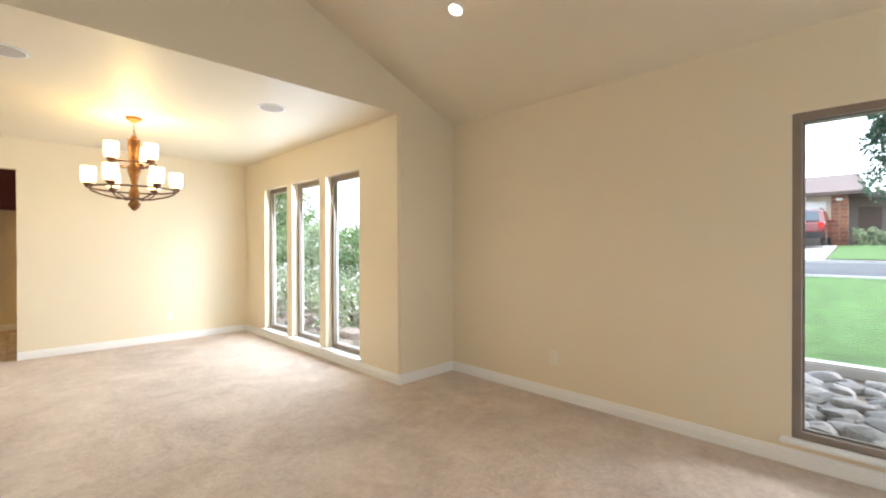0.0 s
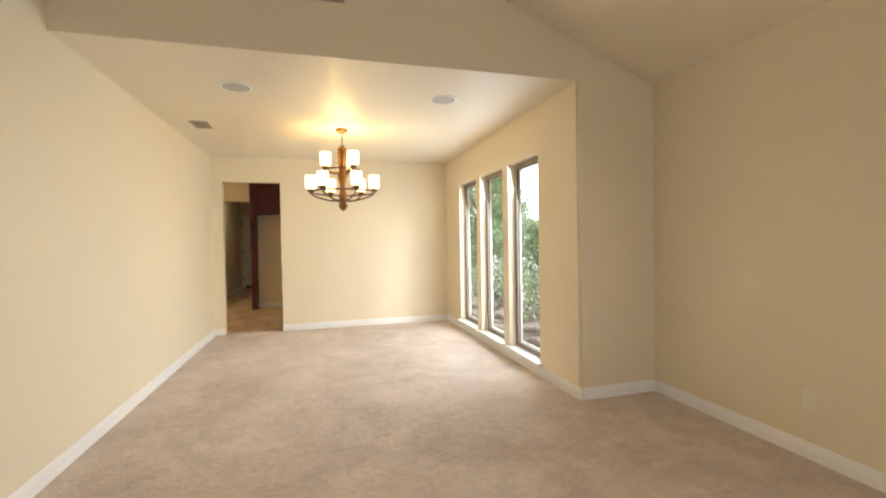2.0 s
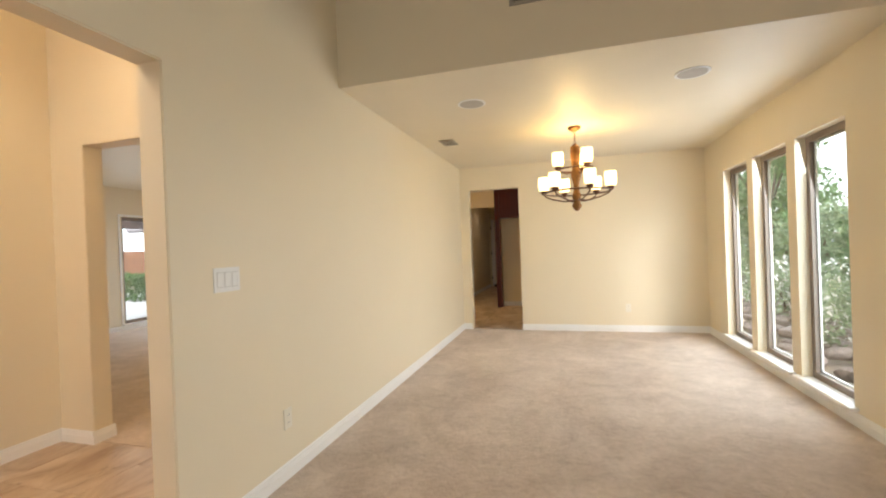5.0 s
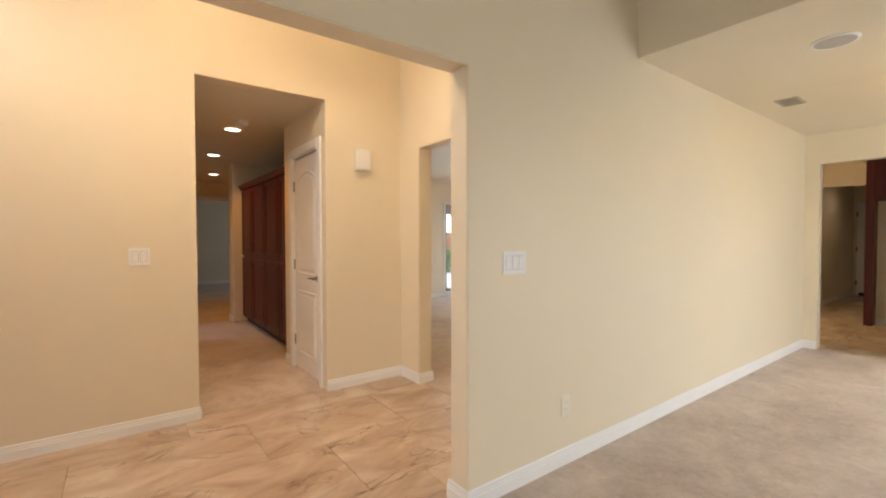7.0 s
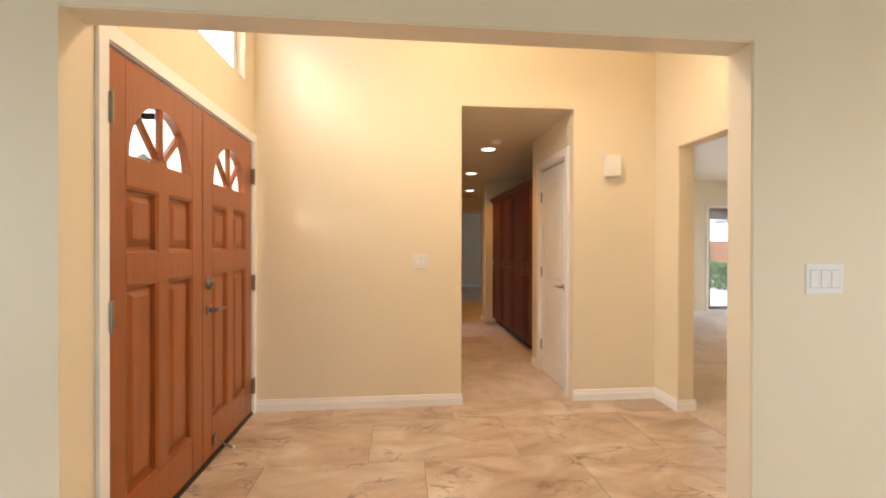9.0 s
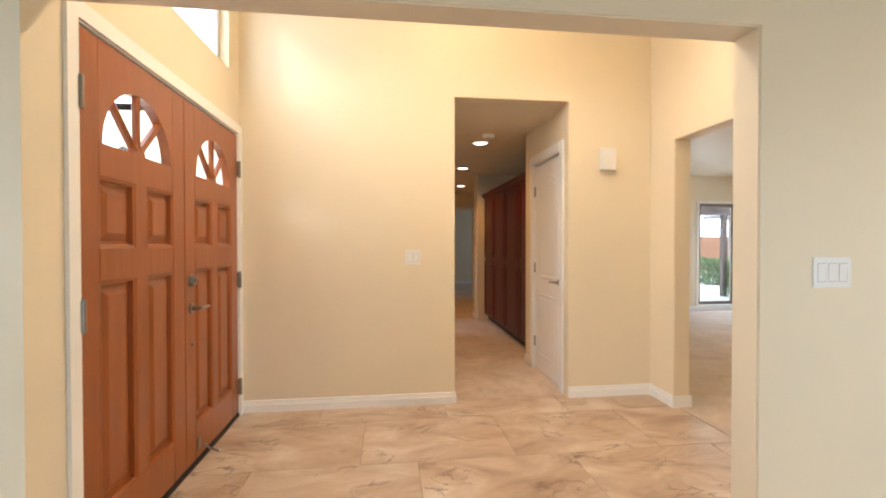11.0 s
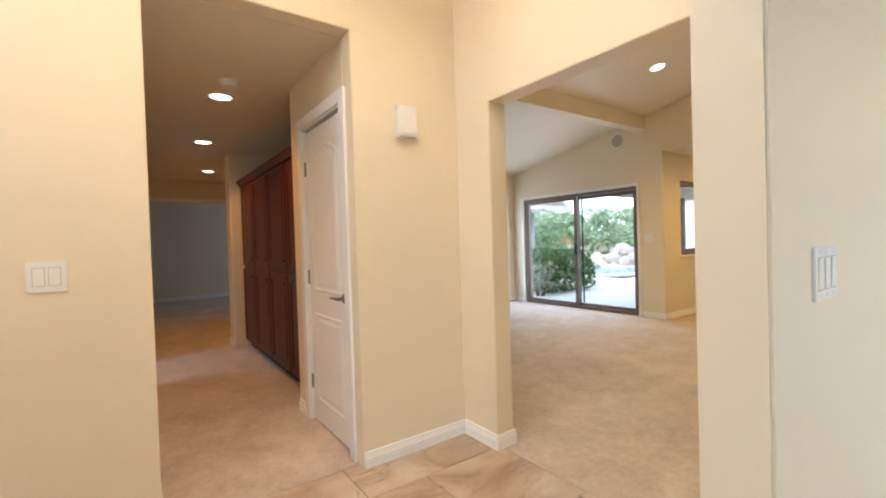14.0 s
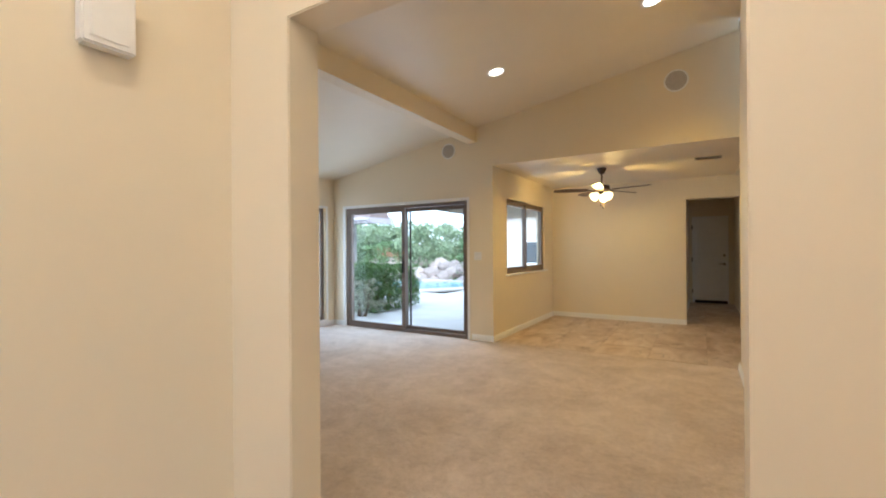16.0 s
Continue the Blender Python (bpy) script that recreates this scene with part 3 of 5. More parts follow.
# baseboards
bm = bmesh.new()
for s in ((LW, 1.763, LW, DEND, 1, 0), (0.171, DEND, DW, DEND, 0, -1), (LW, DEND, -0.574, DEND, 0, -1), (DW, BUMP, DW, DEND, -1, 0), (DW, BUMP, RW, BUMP, 0, -1), (RW, BUMP, RW, -2.6, -1, 0),
          (LB, 1.763, LB, FAM, -1, 0), (LB - 0.014, 1.763, LW + 0.014, 1.763, 0, -1), (-1.10, FAM, LB, FAM, 0, -1), (-1.10, FAM - 0.014, -1.10, FAM_IN + 0.014, -1, 0), (HW, FD, HW, 0.91, 1, 0), (HW, 0.91, HW - 0.12, 0.91, 0, 1), (HW, 1.845, HW, FAM, 1, 0),
          (HW, FAM, -2.32, FAM, 0, -1), (-2.32, FAM - 0.014, -2.32, FAM_IN + 0.014, 1, 0), (-2.32, FAM_IN, FL, FAM_IN, 0, 1), (FL, FAM_IN, FL, FE, 1, 0), (FL, FE, -6.47, FE, 0, -1), (-4.0, FE, NX, FE, 0, -1),
          (NX, FE - 0.014, NX, NE, 1, 0), (NX, NE, -1.405, NE, 0, -1), (LB, FAM_IN, LB, FE, -1, 0), (HW - 0.12, 1.845, -2.72, 1.845, 0, -1), (-3.56, 1.845, -3.74, 1.845, 0, -1), (-6.33, 1.845, -6.64, 1.845, 0, -1), (-6.64, 1.831, -6.64, FAM, -1, 0), (-6.64, FAM, -9.0, FAM, 0, -1),
          (HW - 0.12, 0.91, -5.19, 0.91, 0, 1), (-6.36, 0.91, -9.0, 0.91, 0, 1), (-12.8, -1.5, -12.8, 5.0, 1, 0), (-1.45, NE + 0.12, -1.45, 13.5, 1, 0), (-0.46, 9.35, 2.7, 9.35, 0, -1)):
    skirting(bm, *s)
structure("baseboard", bm, WHITE, "white moulded baseboard along the walls", "baseboard")


# ---- windows and doors ----
def frame_box(bm, u0, u1, z0, z1, w, d0, d1, axis):
    """Four bars of a rectangular frame, w wide and between depths d0 and d1."""
    for a, b, c, d in ((u0, u0 + w, z0, z1), (u1 - w, u1, z0, z1), (u0 + w, u1 - w, z0, z0 + w), (u0 + w, u1 - w, z1 - w, z1)):
        if axis == "x":
            box(bm, d0, d1, a, b, c, d)
        else:
            box(bm, a, b, d0, d1, c, d)
    return bm


def pane(parent, u0, u1, z0, z1, depth, axis):
    bm = boxes((depth - 0.003, depth + 0.003, u0, u1, z0, z1) if axis == "x" else (u0, u1, depth - 0.003, depth + 0.003, z0, z1))
    g = part("pane", bm, GLASS, parent)
    g.visible_shadow = False
    return g


def fixed_window(name, axis, u0, u1, z0, z1, d0, d1, metal, label, sill=None, width=0.05, bead=None):
    """A fixed pane in a metal frame, with a sill board at sill (depths)."""
    w = thing(name, Matrix(), label, "window", kind="structure")
    part("window_frame", frame_box(bmesh.new(), u0, u1, z0, z1, width, d0, d1, axis), metal, w)
    mid = (d0 + d1) / 2
    pane(w, u0 + width - 0.005, u1 - width + 0.005, z0 + width - 0.005, z1 - width + 0.005, mid, axis)
    part("glazing_bead", frame_box(bmesh.new(), u0 + width, u1 - width, z0 + width, z1 - width, 0.012, mid + 0.008, mid + 0.02, axis), bead or metal, w, "thin glazing bead")
    if sill:
        s0, s1 = sill
        bm = boxes((s0, s1, u0 - 0.05, u1 + 0.05, z0 - 0.022, z0 + 0.003) if axis == "x" else (u0 - 0.05, u1 + 0.05, s0, s1, z0 - 0.022, z0 + 0.003), bevel=0.006)
        part("window_sill", bm, WHITE, w, "white painted window sill")
    return w


for k, (a, b) in enumerate(((3.84, 4.50), (4.64, 5.32), (5.46, 6.14))):
    fixed_window(f"window_{k + 1}", "x", a, b, 0.12, 2.025, DW + 0.075, DW + 0.125, TAUPE, "tall narrow unseen rear window in a taupe frame, added to let in light", (DW - 0.05, DW + 0.075), bead=PLATE)
fixed_window("window_4", "x", -1.55, 0.53, 0.15, 1.99, RW + 0.012, RW + 0.06, TAUPE, "large picture window in a taupe frame facing the street", (RW - 0.05, RW + 0.012), width=0.042)
w = fixed_window("window_5", "x", 6.15, 6.91, 0.11, 2.01, FL - 0.10, FL - 0.04, ALU, "narrow bronze-framed window facing the patio", (FL - 0.04, FL + 0.04))
part("casing", frame_box(bmesh.new(), 6.09, 6.97, 0.03, 2.05, 0.035, FL - 0.002, FL + 0.010, "x"), WHITE, w, "thin white casing")

w = thing("window_6", Matrix(), "bronze sliding window above a white sill in the breakfast nook", "window", kind="structure")
part("window_frame", frame_box(bmesh.new(), 7.63, 9.41, 0.92, 2.06, 0.045, NX - 0.11, NX - 0.03, "x"), ALU, w)
for a, b, d in ((7.67, 8.56, -0.08), (8.50, 9.37, -0.05)):
    s = part("sash", frame_box(bmesh.new(), a, b, 0.96, 2.02, 0.05, NX + d - 0.018, NX + d + 0.018, "x"), ALU, w)
    pane(w, a + 0.045, b - 0.045, 1.005, 1.975, NX + d, "x")
part("window_sill", boxes((NX - 0.03, NX + 0.045, 7.57, 9.47, 0.893, 0.918), bevel=0.006), WHITE, w, "white painted window sill")

w = thing("window_7", Matrix(), "clerestory window above the front doors", "window", kind="structure")
part("window_frame", frame_box(bmesh.new(), -2.42, -0.98, 2.47, 3.15, 0.05, FD - 0.12, FD - 0.06, "y"), PLATE, w, "white window frame")
part("mullion", boxes((-1.73, -1.68, FD - 0.11, FD - 0.07, 2.52, 3.10)), PLATE, w)
pane(w, -2.375, -1.73, 2.515, 3.105, FD - 0.09, "y")
pane(w, -1.68, -1.025, 2.515, 3.105, FD - 0.09, "y")

# no window is known here: added to carry the rear fill light
w = fixed_window("window_8", "y", 0.7, 1.9, 0.9, 2.05, -2.70, -2.65, TAUPE, "unseen rear window in a taupe frame, added to let in light")

# patio slider
s = thing("door_1", Matrix(), "bronze aluminium sliding glass door to the patio", "sliding door", kind="structure")
part("door_frame", frame_box(bmesh.new(), -6.41, -4.065, 0.003, 2.0, 0.05, FE + 0.01, FE + 0.14, "y"), ALU, s)
for a, b, d in ((-6.37, -5.19, 0.045), (-5.26, -4.11, 0.10)):
    p = part("sliding_panel", frame_box(bmesh.new(), a, b, 0.035, 1.96, 0.065, FE + d - 0.02, FE + d + 0.02, "y"), ALU, s)
    pane(s, a + 0.06, b - 0.06, 0.095, 1.90, FE + d, "y")
part("pull_handle", boxes((-5.235, -5.215, FE - 0.005, FE + 0.025, 0.93, 1.13), bevel=0.004), BLACK, s, "black pull handle")
part("screen_stile", boxes((-5.17, -5.145, FE + 0.125, FE + 0.14, 0.05, 1.95)), DARK, s, "dark edge of the insect screen")
bm = boxes((-6.47, -6.41, FE - 0.014, FE - 0.002, 0, 2.045), (-6.41, -4.065, FE - 0.014, FE - 0.002, 2.0, 2.045), (-4.065, -4.03, FE - 0.010, FE - 0.002, 0, 2.045))
part("casing", bm, WHITE, s, "white painted casing")

# front doors
def raised_panel(bm, x0, x1, z0, z1, y, depth):
    """A moulded panel field: a sunk rim and a raised middle, on the face y towards +y."""
    rings = []
    for inset, h in ((0, depth), (0.006, depth - 0.003), (0.014, depth - 0.006), (0.018, 0.0), (0.030, -0.001), (0.058, 0.014), (0.062, 0.017)):
        i = inset
        rings.append([bm.verts.new(q) for q in ((x0 + i, y - depth + h if inset == 0 else y - depth + h, z0 + i), (x1 - i, y - depth + h, z0 + i), (x1 - i, y - depth + h, z1 - i), (x0 + i, y - depth + h, z1 - i))])
    fs = []
    for r0, r1 in zip(rings, rings[1:]):
        fs += [bm.faces.new((r0[k], r0[(k + 1) % 4], r1[(k + 1) % 4], r1[k])) for k in range(4)]
    fs.append(bm.faces.new(rings[-1]))
    for f in fs:
        f.normal_update()
        if f.normal.y < 0:
            f.normal_flip()
    back = [bm.verts.new((q.co.x, y - depth - 0.012, q.co.z)) for q in rings[0]]
    bm.faces.new(back)
    for k in range(4):
        bm.faces.new((rings[0][k], rings[0][(k + 1) % 4], back[(k + 1) % 4], back[k]))
    return bm


def arch_plate(bm, x0, x1, z0, z1, cx, cz, r, y0, y1, n=20):
    """A plate from x0 to x1 and z0 to z1 with a half-round hole standing on z0 = cz."""
    inner, outer = [], []
    for k in range(n + 1):
        a = math.pi * k / n
        c, s = math.cos(a), math.sin(a)
        inner.append((cx + r * c, cz + r * s))
        reach = min((x1 - cx) / abs(c) if abs(c) > 1e-6 else 9, (z1 - cz) / s if s > 1e-6 else 9)
        outer.append((cx + reach * c, cz + reach * s))
    va = [[bm.verts.new((x, y, z)) for x, z in line] for y in (y1, y0) for line in (inner, outer)]
    fi, fo, bi, bo = va
    for k in range(n):
        bm.faces.new((fi[k], fo[k], fo[k + 1], fi[k + 1]))
        bm.faces.new((bi[k + 1], bo[k + 1], bo[k], bi[k]))
        bm.faces.new((fi[k + 1], bi[k + 1], bi[k], fi[k]))
        bm.faces.new((fo[k], bo[k], bo[k + 1], fo[k + 1]))
    corner = []
    for sx in (x1, x0):
        q = [bm.verts.new((sx, y, z1)) for y in (y1, y0)]
        corner.append(q)
    for sx, q in zip((x1, x0), corner):
        ks = [k for k in range(n) if (outer[k][0] - cx) * (sx - cx) > 0 and abs(abs(outer[k][0] - cx) - abs(sx - cx)) < 1e-5 and abs(outer[k + 1][1] - z1) < 1e-5] if sx == x1 else \
             [k for k in range(n) if abs(outer[k][1] - z1) < 1e-5 and abs(outer[k + 1][0] - sx) < 1e-5]
        for k in ks:
            bm.faces.new((fo[k], q[0], fo[k + 1]))
            bm.faces.new((bo[k + 1], q[1], bo[k]))
    bmesh.ops.recalc_face_normals(bm, faces=bm.faces)
    return bm


DY0, DY1 = -0.045, 0.0       # a leaf's depth in its own space: its face is at y = 0


def front_leaf(m, label, active):
    """A fir door leaf 0.81 m wide, hinged at x = 0 and reaching to x = -0.81."""
    d = thing("front_door", m, label, "door", "double front doors")
    W, T = 0.81, 2.045
    for a, b in ((-0.12, 0), (-W, -W + 0.12)):
        part("stile", boxes((a, b, DY0, DY1, 0.012, T), bevel=0.002), DOOR_WOOD, d)
    for z0, z1 in ((0.012, 0.23), (1.115, 1.24), (1.522, 1.65)):
        part("rail", boxes((-W + 0.12, -0.12, DY0, DY1, z0, z1), bevel=0.002), DOOR_WOOD, d)
    part("mullion", boxes((-W / 2 - 0.045, -W / 2 + 0.045, DY0, DY1, 0.23, 1.115), (-W / 2 - 0.045, -W / 2 + 0.045, DY0, DY1, 1.24, 1.522), bevel=0.002), DOOR_WOOD, d)
    for x0, x1 in ((-W + 0.12, -W / 2 - 0.045), (-W / 2 + 0.045, -0.12)):
        for z0, z1 in ((0.23, 1.115), (1.24, 1.522)):
            part("door_panel", raised_panel(bmesh.new(), x0, x1, z0, z1, DY1, 0.026), DOOR_WOOD, d)
    part("top_rail", arch_plate(bmesh.new(), -W + 0.12, -0.12, 1.65, T, -W / 2, 1.65, 0.262, DY0, DY1), DOOR_WOOD, d, "top rail cut out for a half-round light")
    bm = bmesh.new()
    for a in (45, 90, 135):
        c, s_ = math.cos(radians(a)), math.sin(radians(a))
        tube(bm, [(-W / 2 + c * 0.03, -0.02, 1.65 + s_ * 0.03), (-W / 2 + c * 0.267, -0.02, 1.65 + s_ * 0.267)], 0.018, 6)
    lathe(bm, [(0.05, -0.012), (0.05, 0.012)], 16, pose(-W / 2, -0.02, 1.652, 90))
    part("sunburst_bars", bm, DOOR_WOOD, d)
    bm = bmesh.new()
    rim = [bm.verts.new((-W / 2 + 0.267 * math.cos(math.pi * k / 20), -0.022, 1.648 + 0.267 * math.sin(math.pi * k / 20))) for k in range(21)]
    bm.faces.new(rim)
    g = part("pane", bm, GLASS, d)
    g.visible_shadow = False
    bm = bmesh.new()
    for z in (0.22, 1.0, 1.80):
        box(bm, -0.013, 0.011, -0.004, 0.018, z - 0.055, z + 0.055)
        tube(bm, [(0.0, 0.019, z - 0.06), (0.0, 0.019, z + 0.06)], 0.009, 8)
    part("hinges", bm, NICKEL, d, "satin nickel hinges")
    part("door_sweep", boxes((-W, 0, -0.04, 0.004, 0.002, 0.028)), BLACK, d, "black rubber sweep")
    if active:
        x = -W + 0.065
        bm = lathe(bmesh.new(), [(0.034, 0), (0.034, 0.01), (0.028, 0.022), (0.012, 0.024), (0.012, 0.03)], 20, pose(x, 0, 1.055, -90))
        part("deadbolt", smooth(bm), NICKEL, d, "round satin nickel deadbolt")
        bm = lathe(bmesh.new(), [(0.030, 0), (0.030, 0.008), (0.014, 0.012), (0.012, 0.05)], 20, pose(x, 0, 0.90, -90))
        tube(bm, [(x, 0.048, 0.90), (x + 0.03, 0.052, 0.902), (x + 0.115, 0.050, 0.898)], [0.011, 0.009, 0.007], 8)
        part("lever_handle", smooth(bm), NICKEL, d, "satin nickel lever handle")
        bm = lathe(bmesh.new(), [(0.008, 0), (0.008, 0.006), (0.003, 0.02)], 10, pose(x, 0, 0.70, -90))
        part("bolt_button", bm, NICKEL, d)
    return d


# the active leaf hangs on the far side, its handle by the meeting stile
far_leaf = front_leaf(pose(-2.565, FD + 0.0, 0) @ Matrix.Diagonal((-1, 1, 1, 1)), "orange-stained panelled fir door with a sunburst light and lever", True)
near_leaf = front_leaf(pose(-0.94, FD + 0.0, 0), "orange-stained panelled fir door with a sunburst light", False)
f = thing("door_2", Matrix(), "white frame and casing of the double front doors", "door frame", kind="structure")
part("casing", boxes((-0.935, -0.88, FD + 0.001, FD + 0.016, 0, 2.125), (-2.6265, -2.57, FD + 0.001, FD + 0.016, 0, 2.125), (-2.57, -0.935, FD + 0.001, FD + 0.016, 2.06, 2.125)), WHITE, f)
part("jamb", boxes((-0.938, -0.925, FD - 0.15, FD + 0.001, 0, 2.07), (-2.585, -2.567, FD - 0.15, FD + 0.001, 0, 2.07), (-2.567, -0.938, FD - 0.15, FD + 0.001, 2.055, 2.07)), WHITE, f)
part("threshold", boxes((-2.567, -0.938, FD - 0.15, FD + 0.01, 0.0015, 0.012)), DARK, f, "dark metal threshold")
st = thing("door_stop", pose(-1.90, FD + 0.03, 0.108), "small steel kick-down door stop", "door stop")
part("arm", smooth(tube(bmesh.new(), [(0, 0, 0), (0.0, 0.03, -0.03), (-0.09, 0.045, -0.09)], 0.006, 8)), NICKEL, st)
part("rubber_foot", boxes((-0.105, -0.085, 0.035, 0.055, -0.105, -0.085), bevel=0.004), PLATE, st)
part("bracket", boxes((-0.02, 0.02, -0.028, -0.022, -0.03, 0.03)), NICKEL, st)


def arched_panel(bm, x0, x1, z0, z1, y, rise):
    """A moulded panel outline with an arched top, raised on the face y (towards -y)."""
    n = 12
    for inset, h, inset2, h2 in ((0, 0, 0.012, 0.006), (0.012, 0.006, 0.03, -0.004), (0.03, -0.004, 0.055, 0.003)):
        loops = []
        for i, hh in ((inset, h), (inset2, h2)):
            pts = [(x0 + i, z0 + i), (x1 - i, z0 + i)]
            for k in range(n + 1):
                u = k / n
                pts.append((x1 - i + (x0 - x1 + 2 * i) * u, z1 - i - rise + rise * math.sin(math.pi * u) ** 0.8 if rise else z1 - i))
            loops.append([bm.verts.new((px, y - hh, pz)) for px, pz in pts])
        m = len(loops[0])
        for k in range(m):
            bm.faces.new((loops[0][k], loops[0][(k + 1) % m], loops[1][(k + 1) % m], loops[1][k]))
        last = loops[1]
    bm.faces.new(last)
    for f_ in bm.faces:
        f_.normal_update()
        if f_.normal.y > 0:
            f_.normal_flip()
    return bm


def inner_door(name, x0, x1, y, label, hinge_left, lever_x):
    """A white moulded two-panel door whose face looks towards -y."""
    d = thing(name, pose(0, 0, 0), label, "door", kind="structure")
    part("leaf", boxes((x0, x1, y, y + 0.035, 0.012, 2.03), bevel=0.003), WHITE, d)
    part("upper_panel", arched_panel(bmesh.new(), x0 + 0.11, x1 - 0.11, 0.93, 1.90, y - 0.001, 0.07), WHITE, d)
    part("lower_panel", arched_panel(bmesh.new(), x0 + 0.11, x1 - 0.11, 0.17, 0.78, y - 0.001, 0.0), WHITE, d)
    bm = lathe(bmesh.new(), [(0.030, 0), (0.030, 0.008), (0.013, 0.012), (0.011, 0.05)], 18, pose(lever_x, y, 0.92, 90))
    s_ = -1 if lever_x > (x0 + x1) / 2 else 1
    tube(bm, [(lever_x, y - 0.048, 0.92), (lever_x + s_ * 0.03, y - 0.053, 0.922), (lever_x + s_ * 0.11, y - 0.050, 0.918)], [0.011, 0.009, 0.007], 8)
    part("lever_handle", smooth(bm), NICKEL, d, "satin nickel lever handle")
    hx = x0 if hinge_left else x1
    for z in (0.28, 1.02, 1.78):
        part("hinge", boxes((hx - 0.014, hx + 0.014, y - 0.010, y + 0.002, z - 0.05, z + 0.05), bevel=0.002), NICKEL, d)
    return d


inner_door("door_3", -3.485, -2.795, 1.862, "white moulded two-panel closet door, closed", True, -2.86)
f = thing("door_4", Matrix(), "white casing of the closet door", "door frame", kind="structure")
part("casing", boxes((-2.79, -2.715, 1.829, 1.844, 0, 2.13), (-3.565, -3.49, 1.829, 1.844, 0, 2.13), (-3.49, -2.79, 1.829, 1.844, 2.055, 2.13), bevel=0.003), WHITE, f)
part("jamb", boxes((-2.793, -2.78, 1.845, 1.965, 0, 2.06), (-3.50, -3.487, 1.845, 1.965, 0, 2.06), (-3.487, -2.793, 1.845, 1.965, 2.045, 2.06)), WHITE, f)
f = thing("door_5", Matrix(), "white casing of an open hall doorway", "door frame", kind="structure")
part("casing", boxes((-5.25, -5.185, 0.911, 0.926, 0, 2.125), (-6.365, -6.30, 0.911, 0.926, 0, 2.125), (-6.30, -5.25, 0.911, 0.926, 2.06, 2.125), bevel=0.003), WHITE, f)
f = thing("door_6", Matrix(), "white casing of the bedroom doorway", "door frame", kind="structure")
part("casing", boxes((-8.999, -8.985, 0.955, 1.02, 0, 2.115), (-8.999, -8.985, 2.30, 2.365, 0, 2.115), (-8.999, -8.985, 1.02, 2.30, 2.05, 2.115)), WHITE, f)
d = inner_door("door_7", -1.38, -0.66, 13.44, "cream painted door at the end of the back hall", True, -0.74)
bm = lathe(bmesh.new(), [(0.028, 0), (0.028, 0.012), (0.010, 0.02)], 16, pose(-0.74, 13.44, 1.12, 90))
part("deadbolt", bm, NICKEL, d)
part("door_sweep", boxes((-1.33, -0.68, 13.425, 13.439, 0.006, 0.07)), BLACK, d, "black sweep strip at the foot of the door")


# ---- fixtures ----
def chandelier(x, y, z):
    c = thing("chandelier", pose(x, y, z), "bronze two-tier chandelier with nine lit opal glass shades", "chandelier")
    top = 0.0
    part("canopy", smooth(lathe(bmesh.new(), [(0.012, -0.05), (0.03, -0.042), (0.062, -0.022), (0.066, -0.008), (0.066, 0.0)], 24)), BRONZE, c, "round bronze ceiling canopy")
    bm = bmesh.new()
    for k in range(5):
        zz = -0.06 - k * 0.024
        ring = [Vector((0.009 * math.cos(a * math.tau / 10), 0, 0.016 * math.sin(a * math.tau / 10))) for a in range(11)]
        tw = Matrix.Rotation(radians(90 * (k % 2)), 3, "Z")
        tube(bm, [tw @ p + Vector((0, 0, zz)) for p in ring], 0.0028, 6)
    part("chain", bm, BRONZE, c)
    prof = [(0.006, -0.86), (0.022, -0.85), (0.045, -0.82), (0.050, -0.80), (0.034, -0.775), (0.040, -0.75), (0.046, -0.70), (0.032, -0.66), (0.028, -0.60), (0.036, -0.56), (0.052, -0.50), (0.052, -0.46), (0.036, -0.43),
            (0.042, -0.38), (0.048, -0.30), (0.050, -0.24), (0.044, -0.22), (0.052, -0.205), (0.030, -0.19), (0.012, -0.165)]
    part("column", smooth(lathe(bmesh.new(), prof, 20), 60), BRONZE, c, "turned bronze column")
    for name, r, zz, n, off in (("lower_ring", 0.33, -0.665, 6, 51), ("upper_ring", 0.175, -0.43, 3, 67)):
        bm = bmesh.new()
        tube(bm, [(r * math.cos(a * math.tau / 48), r * math.sin(a * math.tau / 48), zz) for a in range(49)], 0.0085, 8)
        part(name, smooth(bm), OILED, c)
        for k in range(n):
            a = radians(off + 360 * k / n)
            ca, sa = math.cos(a), math.sin(a)
            pts = [(0.035, -0.085), (0.12, -0.09), (0.24, -0.06), (0.31, -0.03), (0.33, 0.0)] if n == 6 else [(0.03, -0.03), (0.09, -0.045), (0.15, -0.02), (0.175, 0.0)]
            part("arm", smooth(tube(bmesh.new(), [(ca * q, sa * q, zz + h) for q, h in pts], 0.0075, 8)), OILED, c)
            m = pose(ca * r, sa * r, zz)
            cup = part("cup", smooth(lathe(bmesh.new(), [(0.010, -0.012), (0.022, 0.0), (0.036, 0.022), (0.038, 0.034), (0.030, 0.036)], 16)), OILED, c)
            cup.matrix_local = m
            sh = part("shade", smooth(lathe(bmesh.new(), [(0.034, 0.036), (0.050, 0.044), (0.056, 0.07), (0.057, 0.14), (0.055, 0.178), (0.050, 0.178), (0.051, 0.14), (0.048, 0.06)], 24)), SHADE, c, "lit opal glass shade")
            sh.matrix_local = m
    return c


chandelier(0.95, 5.035, H)
lamp("chandelier_lamp", "POINT", pose(0.95, 5.035, 2.16), 17, WARM, radius=0.10)


